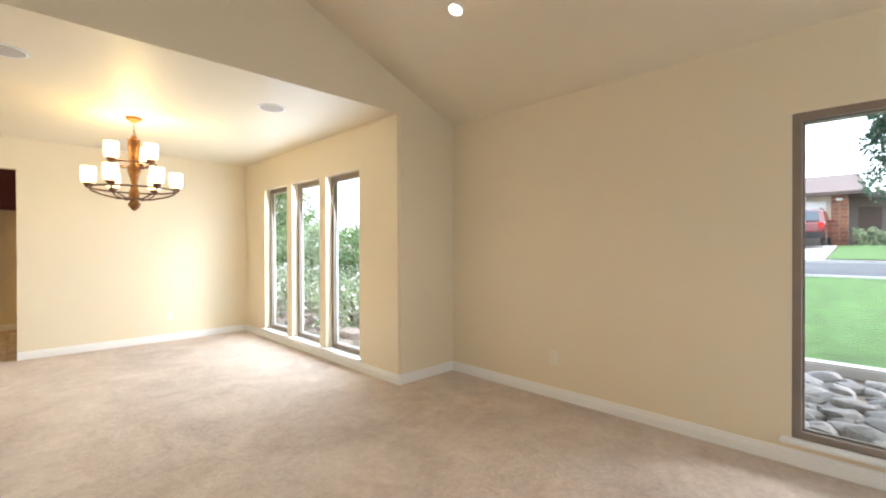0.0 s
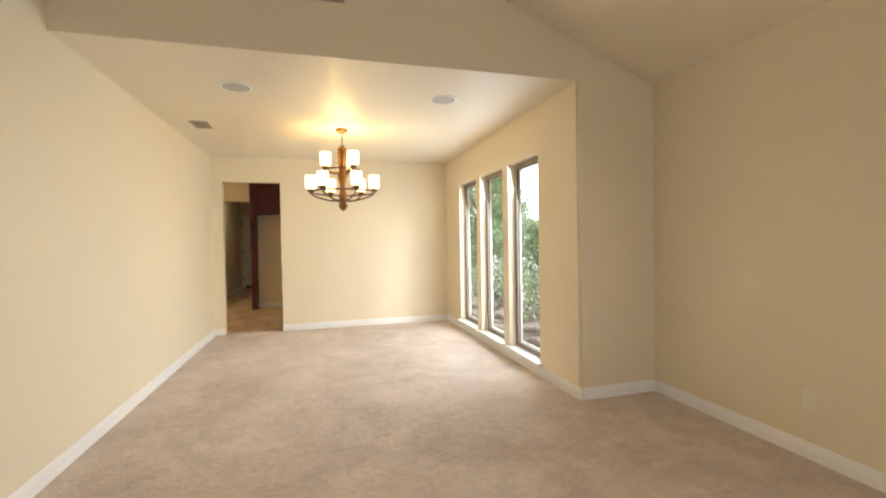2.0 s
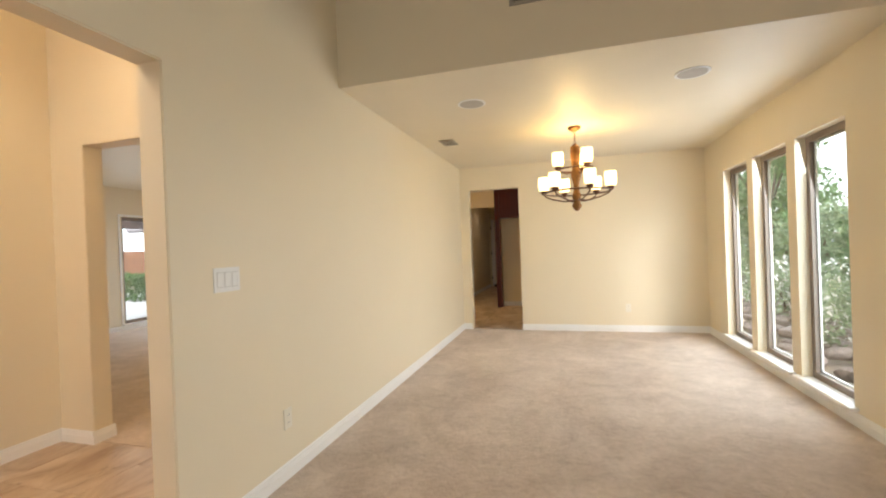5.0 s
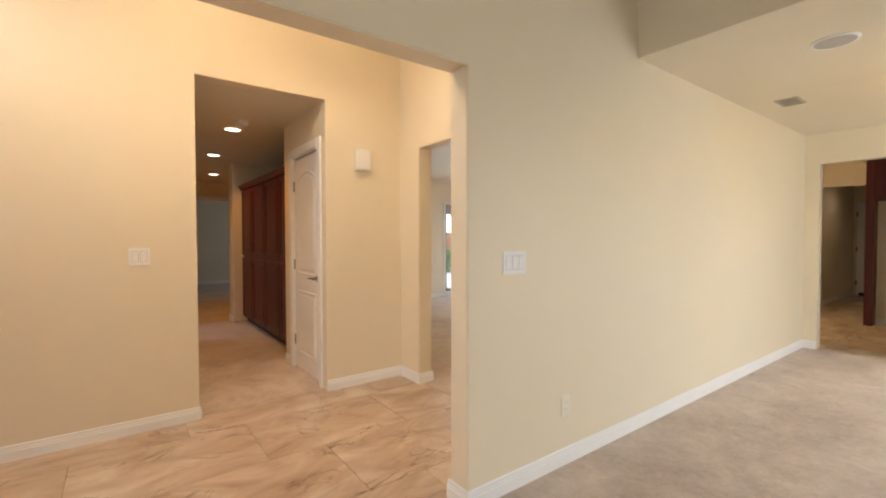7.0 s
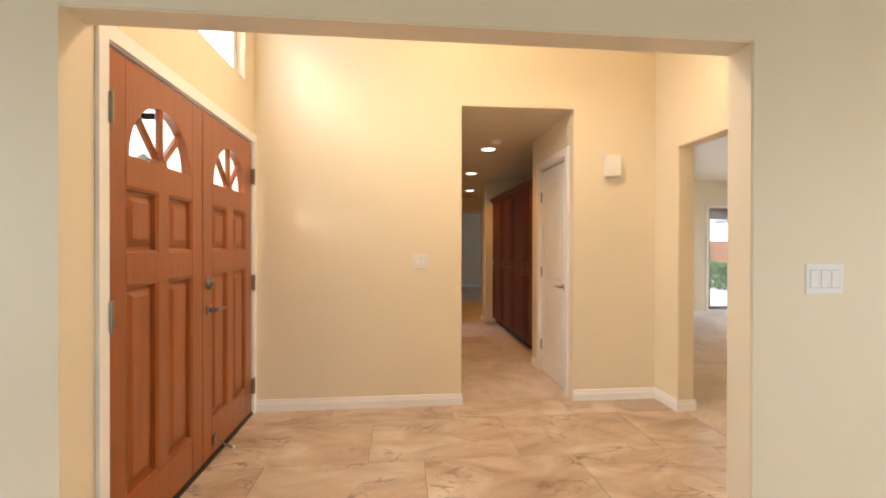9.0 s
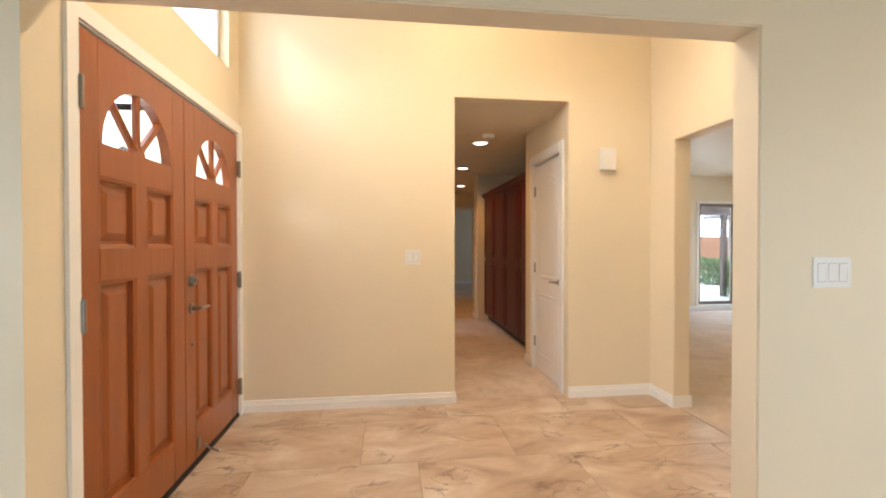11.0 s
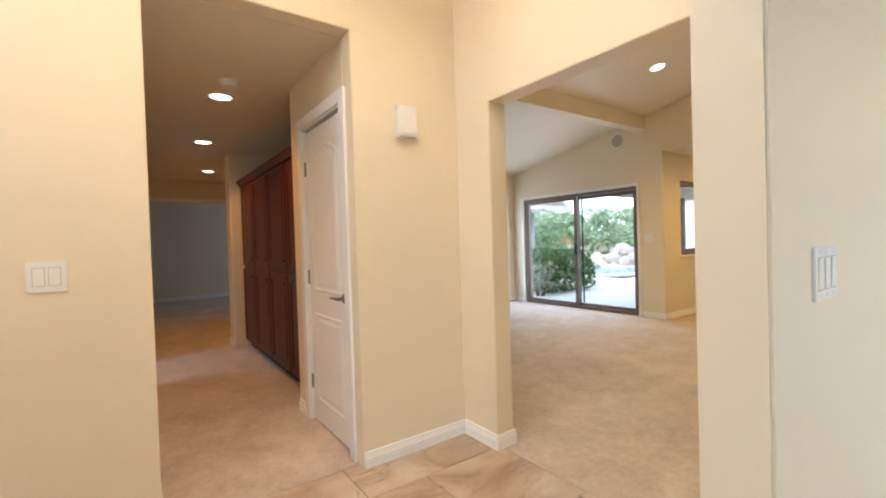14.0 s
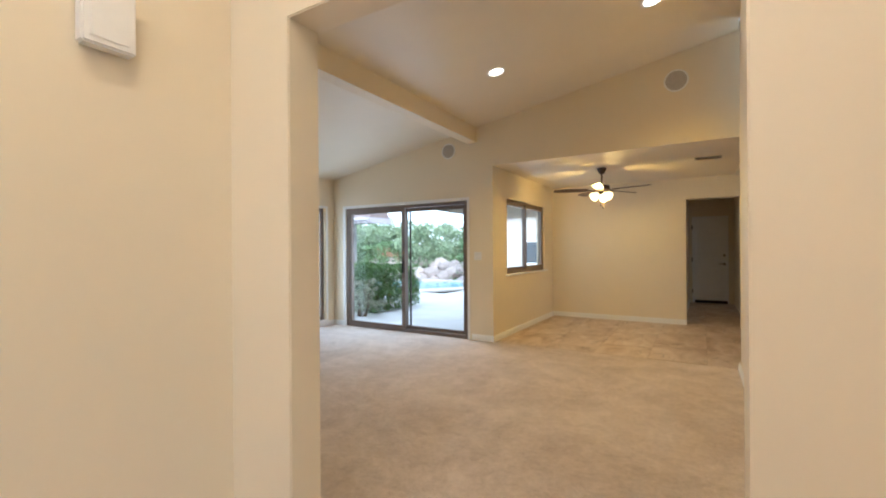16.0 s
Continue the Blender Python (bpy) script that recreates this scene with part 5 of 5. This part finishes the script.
for k, (x, y, hh, r, m) in enumerate(((6.6, 15.4, 4.6, 1.6, LEAF), (8.4, 18.2, 4.4, 1.9, LEAF2), (6.3, 19.6, 5.4, 1.8, LEAF2))):
    tree("side_tree", x, y, -0.25, hh, r, hh * 0.36, m, 3600, 0.085, "airy pale green tree in the side garden", 140 + k, "side garden trees", lumps=13)
for k, (x, y, hh) in enumerate(((4.7, 7.3, 0.42), (5.3, 8.9, 0.55), (4.9, 10.3, 0.5), (5.6, 12.0, 0.6))):
    f = shrub("flowering_bush", in_box(x - 0.5, x + 0.5, y - 0.6, y + 0.6, -0.15, hh, 0.35), 1300, 0.05, LEAF2, "low bush speckled with small white flowers", "bush", 150 + k, [((x, y, -0.26), (x + 0.1, y + 0.1, hh * 0.7)), ((x, y, -0.26), (x - 0.2, y, hh * 0.6))], "white-flowering bushes")
    me = leaves(420, in_box(x - 0.52, x + 0.52, y - 0.62, y + 0.62, -0.1, hh + 0.05, 0.35), 0.04, 160 + k)
    me.materials.append(PLATE)
    petals = new("flowers", me)
    petals.parent = f
    tagged(petals, "small white flowers")
tree("garden_tree", 7.0, 22.5, -0.1, 4.2, 1.9, 1.5, LEAF, 5200, 0.12, "leafy tree behind the side hedge", 63)
tree("pine_tree", 17.0, -1.45, 0.6, 4.9, 2.1, 1.65, PINE, 18000, 0.07, "dark green pine tree by the street", 65, lumps=26)


# ---- house and car across the street ----
def far_house():
    h = thing("house", Matrix(), "single-storey house with brown shingle roof across the street", "house")
    gx, z0 = 30.0, 1.20
    part("garage_wall", boxes((gx, gx + 7, 1.75, 8.5, z0, z0 + 2.9)), STUCCO, h)
    d = part("garage_door", boxes((gx - 0.03, gx, 2.15, 7.2, z0 + 0.05, z0 + 2.35)), WHITE, h, "white panelled garage door")
    for k in range(4):
        part("door_section", boxes((gx - 0.05, gx - 0.03, 2.2, 7.15, z0 + 0.09 + k * 0.57, z0 + 0.61 + k * 0.57), bevel=0.01), WHITE, d)
    col = part("brick_pier", boxes((gx - 0.30, gx + 0.02, 1.30, 1.95, z0, z0 + 2.6)), GROUT, h, "brick pier beside the garage")
    for r in range(13):
        for q in range(2):
            a = 1.30 + q * 0.33 + (0.0 if r % 2 else 0.02)
            part("brick", boxes((gx - 0.34, gx - 0.29, a, a + 0.29, z0 + 0.03 + r * 0.197, z0 + 0.19 + r * 0.197)), BRICK, col)
    part("lantern", boxes((gx - 0.5, gx - 0.34, 1.5, 1.75, z0 + 2.32, z0 + 2.45), bevel=0.02), WHITE, h, "small pale wall lamp")
    part("house_wall", boxes((gx + 2.2, gx + 7, -14, 1.75, z0, z0 + 2.9)), STUCCO_GREY, h)
    part("front_window", boxes((gx + 2.15, gx + 2.2, -4.2, -1.4, z0 + 0.8, z0 + 2.1)), CARGLASS, h, "dark front window")
    part("porch_door", boxes((gx + 2.15, gx + 2.2, 0.1, 1.0, z0, z0 + 2.1)), FASCIA, h, "dark entrance door")
    bm = bmesh.new()
    for x0, x1, zz, zr, y0, y1 in ((gx - 0.9, gx + 8.0, z0 + 2.72, z0 + 4.1, 0.55, 9.4), (gx + 1.2, gx + 8.0, z0 + 2.62, z0 + 4.0, -15, 0.55)):
        mid = (x0 + x1) / 2
        a = [bm.verts.new(p) for p in ((x0, y0, zz), (x0, y1, zz), (mid, y1 - 3, zr), (mid, y0 + 0.5, zr), (x1, y0, zz), (x1, y1, zz))]
        for f in ((0, 1, 2, 3), (4, 3, 2, 5), (0, 3, 4), (1, 5, 2), (0, 4, 5, 1)):
            bm.faces.new([a[k] for k in f])
    bmesh.ops.recalc_face_normals(bm, faces=bm.faces)
    part("roof", bm, SHINGLE, h, "brown shingle roof")
    part("fascia", boxes((gx - 0.95, gx - 0.90, 0.5, 9.45, z0 + 2.58, z0 + 2.75), (gx - 0.95, gx + 1.2, 0.5, 0.55, z0 + 2.58, z0 + 2.75), (gx + 1.15, gx + 1.2, -15, 0.5, z0 + 2.50, z0 + 2.66)), FASCIA, h, "dark brown fascia board")
    return h


far_house()
for k, (x, y, r) in enumerate(((29.2, 0.55, 0.55), (29.5, -0.9, 0.6), (29.3, -2.2, 0.5))):
    shrub("porch_bush", in_box(x - r * 0.7, x + r * 0.7, y - r, y + r, 1.3, 1.3 + r * 1.1, 0.3), 900, 0.09, LEAF2, "low green bush beside the porch", "bush", 80 + k, [((x, y, 1.2), (x + 0.1, y, 1.6))], "porch bushes")


def car(m):
    c = thing("suv", m, "dark red sport utility vehicle parked on the driveway", "car")
    bm = bmesh.new()
    prof = [(-2.2, 0.35), (-2.25, 0.75), (-2.2, 1.0), (-1.95, 1.08), (-1.55, 1.62), (-1.2, 1.72), (0.6, 1.70), (1.25, 1.12), (2.1, 0.98), (2.3, 0.75), (2.25, 0.35)]
    left = [bm.verts.new((x, -0.92 + (0.12 if z > 1.2 else 0), z)) for x, z in prof]
    right = [bm.verts.new((x, 0.92 - (0.12 if z > 1.2 else 0), z)) for x, z in prof]
    bm.faces.new(left)
    bm.faces.new(right[::-1])
    for k in range(len(prof)):
        bm.faces.new((left[k], right[k], right[(k + 1) % len(prof)], left[(k + 1) % len(prof)]))
    bmesh.ops.recalc_face_normals(bm, faces=bm.faces)
    bmesh.ops.bevel(bm, geom=list(bm.edges), offset=0.05, segments=2, affect="EDGES")
    part("body", smooth(bm, 50), CARPAINT, c)
    bm = bmesh.new()
    q = [bm.verts.new(p) for p in ((-1.945, -0.72, 1.13), (-1.945, 0.72, 1.13), (-1.60, 0.66, 1.60), (-1.60, -0.66, 1.60))]
    bm.faces.new(q)
    bmesh.ops.translate(bm, verts=bm.verts, vec=(-0.045, 0, 0.02))
    part("rear_window", bm, CARGLASS, c)
    for s in (-1, 1):
        part("side_window", boxes((-1.4, 0.55, s * 0.80 - 0.01, s * 0.80 + 0.03 * s + 0.01, 1.2, 1.58), bevel=0.01), CARGLASS, c)
        part("tail_lamp", boxes((-2.27, -2.12, s * 0.80 - 0.10, s * 0.80 + 0.10, 0.78, 1.05), bevel=0.02), REDLENS, c, "red tail lamp")
        part("mirror", boxes((0.7, 0.85, s * 1.0 - 0.08, s * 1.0 + 0.08, 1.15, 1.28), bevel=0.02), CARPAINT, c)
        for x in (-1.4, 1.45):
            w = part("wheel", smooth(lathe(bmesh.new(), [(0.20, -0.10), (0.33, -0.10), (0.36, -0.06), (0.36, 0.06), (0.33, 0.10), (0.20, 0.10)], 24, pose(x, s * 0.83, 0.36, 90))), BLACK, c)
            part("rim", smooth(lathe(bmesh.new(), [(0.06, -0.105), (0.21, -0.09), (0.21, 0.09), (0.06, 0.105)], 16, pose(x, s * 0.83, 0.36, 90))), NICKEL, w)
    part("bumper", boxes((-2.36, -2.18, -0.88, 0.88, 0.36, 0.62), bevel=0.04), BLACK, c, "dark rear bumper")
    part("number_plate", boxes((-2.275, -2.255, -0.17, 0.17, 0.78, 0.94)), WHITE, c, "blank pale plate")
    part("roof_rail", boxes((-1.2, 0.5, -0.72, -0.68, 1.72, 1.78), (-1.2, 0.5, 0.68, 0.72, 1.72, 1.78)), BLACK, c)
    return c


car(pose(28.2, 2.85, street_z(28.2) + 0.02, 0, 0, 0))

# ---- back garden ----
structure("pavement_patio", boxes((-16, 1, 7.27, 13.4, -0.3, -0.10), (-8.2, 1, 13.4, 22, -0.3, -0.10)), CONCRETE, "pale concrete patio beside the pool", "patio")
bm = bmesh.new()
ring = [(-10.9 + 2.6 * math.cos(a * math.tau / 36) * (1 + 0.1 * math.sin(a * math.tau / 12)), 15.2 + 2.5 * math.sin(a * math.tau / 36), -0.085) for a in range(36)]
bm.faces.new([bm.verts.new(p) for p in ring])
structure("water", bm, WATER, "turquoise water of a small garden pool", "water")
bm = bmesh.new()
tube(bm, [(p[0], p[1], -0.07) for p in ring + ring[:1]], 0.07, 6)
structure("trim_pool_edge", bm, CONCRETE, "rounded concrete coping of the pool", "coping")
cells = []
for i in range(12):
    for j in range(4):
        a = 2.55 - i * 0.17
        cells.append((-10.9 + (2.95 + j * 0.55) * math.cos(a) + rng.uniform(-0.2, 0.2), 15.2 + (2.85 + j * 0.55) * math.sin(a) + rng.uniform(-0.2, 0.2)))
stones("pool_boulder", cells, BOULDER, 0.26, 0.52, lambda x, y: -0.2 + 0.42 * (math.hypot(x + 10.9, y - 15.2) - 2.9), "pale boulder of the rockery behind the pool", "boulder", "rockery boulders", flat=0.7)
shrub("box_hedge", in_box(-9.3, -7.25, 8.95, 10.5, -0.05, 0.92, 0.10), 12000, 0.042, HEDGE, "clipped green box hedge beside the patio", "hedge", 90, [((-8.9 + k * 0.35, 9.6, -0.12), (-8.9 + k * 0.35, 9.7, 0.6)) for k in range(5)])
for k, (x, y, hh, r, m) in enumerate(((-13.5, 20.5, 3.7, 2.0, LEAF2), (-10.3, 21.5, 3.0, 1.9, LEAF), (-16.5, 18.0, 4.6, 2.3, LEAF2), (-7.2, 22.0, 2.6, 1.6, LEAF2), (-19.3, 12.2, 4.2, 1.7, LEAF2), (-12.6, 23.5, 4.2, 2.2, LEAF2), (-20.0, 8.5, 3.8, 1.9, LEAF))):
    tree("yard_tree", x, y, -0.25, hh * 0.76, r, hh * 0.33, m, 7000, 0.095, "leafy green tree along the garden fence", 100 + k, "garden trees")
for k, (x, y) in enumerate(((-14.6, 17.6), (-13.4, 18.9), (-9.4, 19.2), (-8.0, 18.8), (-15.6, 16.4), (-17.2, 10.8))):
    shrub("garden_shrub", in_box(x - 0.8, x + 0.8, y - 0.8, y + 0.8, -0.1, 1.5 + 0.2 * (k % 3), 0.35), 2400, 0.08, (LEAF, LEAF2)[k % 2], "leafy shrub before the garden fence", "shrub", 120 + k, [((x, y, -0.26), (x + 0.1, y, 1.0)), ((x, y, -0.26), (x - 0.2, y + 0.2, 1.1))], "garden shrubs")

shrub("low_hedge", in_box(-13.6, -11.2, 10.8, 11.6, -0.1, 0.75, 0.10), 5000, 0.045, HEDGE, "low clipped dark green hedge by the side patio", "hedge", 91, [((-13.3 + k * 0.45, 11.2, -0.2), (-13.3 + k * 0.45, 11.25, 0.5)) for k in range(5)])
shrub("pale_bush", in_box(-7.75, -6.95, 8.3, 8.8, 0.05, 0.52, 0.25), 1200, 0.035, LEAF_PALE, "pale variegated bush before the clipped hedge", "bush", 92, [((-7.4, 8.55, -0.11), (-7.5, 8.55, 0.4)), ((-7.3, 8.6, -0.11), (-7.15, 8.55, 0.4))])
fence = thing("garden_fence", Matrix(), "weathered redwood board fence round the back garden", "fence")
board = mesh_of("board", boxes((-0.068, 0.068, -0.01, 0.01, -0.25, 1.65), bevel=0.003), FENCE)
for k in range(240):
    b = new("board", board)
    b.parent = fence
    b.matrix_local = pose(-23 + k * 0.145, 24.8, 0.0) if k < 110 else pose(-21.8, 5.5 + (k - 110) * 0.145, 0, 0, 0, 90)
part("rail", boxes((-23, -7, 24.82, 24.87, 0.2, 0.29), (-23, -7, 24.82, 24.87, 1.2, 1.29), (-21.86, -21.81, 5.4, 24.4, 0.2, 0.29), (-21.86, -21.81, 5.4, 24.4, 1.2, 1.29)), FENCE, fence)


def out_wing(name, x0, x1, y0, y1, z1, wallmat, label, eave=0.45, eave_y=0.45, posts=(), edge=None):
    w = thing(name, Matrix(), label, "house wing")
    if not posts:
        part("wall", boxes((x0, x1, y0, y1, -0.25, z1)), wallmat, w)
    for px, py in posts:
        part("post", boxes((px - 0.12, px + 0.12, py - 0.12, py + 0.12, -0.25, z1), bevel=0.015), wallmat, w)
    a, b, c, d = x0 - eave, x1 + eave, y0 - eave_y, y1 + eave_y
    bm = bmesh.new()
    mid = (c + d) / 2
    q = [bm.verts.new(p) for p in ((a, c, z1), (b, c, z1), (b, d, z1), (a, d, z1), (a, mid, z1 + 0.9), (b, mid, z1 + 0.9))]
    for f in ((0, 1, 5, 4), (2, 3, 4, 5), (1, 2, 5), (3, 0, 4), (3, 2, 1, 0)):
        bm.faces.new([q[k] for k in f])
    bmesh.ops.recalc_face_normals(bm, faces=bm.faces)
    part("roof", bm, SHINGLE, w)
    bm = boxes((b, b + 0.03, c, d, z1 - 0.06, z1 + 0.12), (a, b, c - 0.03, c, z1 - 0.06, z1 + 0.12))
    part("fascia", bm, edge or FASCIA, w, "painted fascia board")
    part("gutter", smooth(tube(bmesh.new(), [(a, c - 0.07, z1 + 0.05), (b, c - 0.07, z1 + 0.05)], 0.05, 8)), edge or FASCIA, w)
    return w


out_wing("garden_shelter", -13.0, -10.9, 12.0, 12.9, 2.2, STUCCO_GREY, "open garden shelter on grey posts beyond the hedge", 0.9, 0.1, ((-11.5, 12.15), (-12.8, 12.15), (-11.5, 12.75), (-12.8, 12.75)), GUTTER)
w = out_wing("pool_house", -7.0, -4.3, 13.6, 17.0, 2.5, STUCCO, "pale stucco outbuilding with a brown roof")
part("window", boxes((-5.6, -4.8, 13.57, 13.6, 0.9, 1.5)), CARGLASS, w, "small dark window")
part("window_trim", boxes((-5.65, -5.6, 13.56, 13.6, 0.85, 1.55), (-4.8, -4.75, 13.56, 13.6, 0.85, 1.55), (-5.6, -4.8, 13.56, 13.6, 1.5, 1.55), (-5.6, -4.8, 13.56, 13.6, 0.85, 0.9)), WHITE, w)

p = thing("patio_cover", Matrix(), "brown timber patio cover beside the breakfast nook", "patio cover")
part("roof_deck", boxes((-5.35, NX - 0.15, 7.28, 11.0, 2.08, 2.13)), STUCCO, p)
part("fascia", boxes((-5.40, -5.35, 7.28, 11.05, 2.02, 2.14)), STUCCO_GREY, p)
for k in range(6):
    part("rafter", boxes((-5.35, NX - 0.16, 7.4 + k * 0.7, 7.45 + k * 0.7, 2.0, 2.08)), STUCCO, p)
part("post", boxes((-5.25, -5.13, 10.8, 10.92, -0.10, 2.08), bevel=0.01), FASCIA, p)
p = thing("patio_cover", Matrix(), "brown timber patio cover outside the family room window", "patio cover")
part("beam", boxes((-9.6, -9.45, 3.0, 9.6, 2.0, 2.2)), FASCIA, p)
for k in range(8):
    part("rafter", boxes((-10.0, FL - 0.16, 3.2 + k * 0.75, 3.25 + k * 0.75, 2.2, 2.33)), FASCIA, p)
for y in (3.4, 8.95):
    part("post", boxes((-9.58, -9.46, y, y + 0.12, -0.25, 2.0), bevel=0.01), FASCIA, p)
structure("pavement_side", boxes((-16, -6.86, 0, 7.26, -0.3, -0.10)), CONCRETE, "pale concrete side patio", "patio")
structure("pavement_porch", boxes((-8, 0.2, -6, FD - 0.15, -0.3, -0.02)), CONCRETE, "pale concrete entrance porch", "porch")

def porch_lantern(m):
    """A wall lantern standing off the wall towards +x."""
    l = thing("porch_lantern", m, "dark metal wall lantern beside the front porch", "lantern")
    part("back_plate", boxes((0, 0.015, -0.05, 0.05, -0.09, 0.09), bevel=0.004), DARK, l)
    part("bracket", smooth(tube(bmesh.new(), [(0.01, 0, 0.04), (0.06, 0, 0.10), (0.11, 0, 0.12)], 0.01, 8)), DARK, l)
    part("cap", lathe(bmesh.new(), [(0.085, 0.06), (0.08, 0.075), (0.03, 0.115), (0.012, 0.13)], 4, pose(0.11, 0, 0, 0, 0, 45)), DARK, l)
    for a, b in ((-1, -1), (-1, 1), (1, -1), (1, 1)):
        part("corner_bar", boxes((0.11 + a * 0.05 - 0.006, 0.11 + a * 0.05 + 0.006, b * 0.05 - 0.006, b * 0.05 + 0.006, -0.13, 0.062)), DARK, l)
    part("pane", boxes((0.068, 0.152, -0.042, 0.042, -0.125, 0.06)), PLATE, l, "frosted glass")
    part("base", boxes((0.05, 0.17, -0.06, 0.06, -0.15, -0.13), bevel=0.005), DARK, l)
    return l


porch_lantern(pose(-3.40, -1.88, 2.0) @ Matrix.Diagonal((0.8, 0.8, 0.8, 1)))

# unseen eaves above the street-side and rear windows, added to block the sun
structure("roof_sun_blocker", boxes((DW + 0.16, DW + 0.75, BUMP + 0.15, DEND + 0.3, 2.45, 2.53), (RW + 0.16, RW + 3.3, -3.0, BUMP + 0.15, 2.62, 2.70), (LB, RW + 3.3, -5.2, -3.0, 2.62, 2.70)), FASCIA, "unseen brown eave boards, added to keep the sun out of the windows", "roof eave")
structure("roof_shell", sheet(bmesh.new(), [[(x, y, z) for y in (-0.95, 3, 7.4)] for x, z in ((FL - 0.2, 2.75), (LB, 4.45), (RW + 0.95, 2.72))]), SHINGLE, "brown shingle roof over the house", "roof")


# ---- tiled floors, piece by piece ----
def tile_mesh(w, d):
    bm = boxes((-w / 2, w / 2, -d / 2, d / 2, -0.012, 0))
    top = [e for e in bm.edges if all(q.co.z > -0.001 for q in e.verts)]
    bmesh.ops.bevel(bm, geom=top, offset=0.003, segments=1, affect="EDGES")
    return mesh_of("tile", bm, STONE)


def tiled_floor(name, x0, x1, y0, y1, ox, oy, tx, ty, shift, label):
    """A floor of tiles tx by ty in rows along y, each row set off by shift."""
    base = structure(name, boxes((x0, x1, y0, y1, -0.1, -0.004)), GROUT, label, "tile floor")
    cache = {}
    gap = 0.003
    i0 = math.floor((x0 - ox) / tx)
    for i in range(i0, math.ceil((x1 - ox) / tx)):
        a, b = max(x0, ox + i * tx + gap / 2), min(x1, ox + (i + 1) * tx - gap / 2)
        off = oy + (i * shift) % ty
        for j in range(math.floor((y0 - off) / ty), math.ceil((y1 - off) / ty)):
            c, d = max(y0, off + j * ty + gap / 2), min(y1, off + (j + 1) * ty - gap / 2)
            if b - a < 0.02 or d - c < 0.02:
                continue
            key = (round(b - a, 3), round(d - c, 3))
            if key not in cache:
                cache[key] = tile_mesh(*key)
            t = new("tile", cache[key])
            t.parent = base
            t.matrix_local = pose((a + b) / 2, (c + d) / 2, 0.001)
    return base


tiled_floor("floor_foyer", HW - 0.07, LW - 0.02, FD - 0.02, 2.60, -1.74, 0.56, 0.61, 0.92, 0.33, "large brown veined stone-look floor tiles")
tiled_floor("floor_nook", NX, 2.7, FE + 0.06, NE + 0.06, -1.74, 7.2, 0.61, 0.92, 0.33, "brown veined stone-look tiles of the breakfast nook")
tiled_floor("floor_kitchen", LB, 2.7, DEND + 0.03, FE + 0.055, -1.74, 7.2, 0.61, 0.92, 0.33, "brown veined stone-look tiles of the kitchen")
tiled_floor("floor_back_hall", -1.45, -0.55, NE + 0.065, 13.5, -1.74, 7.2, 0.61, 0.92, 0.33, "brown veined stone-look tiles of the back hall")
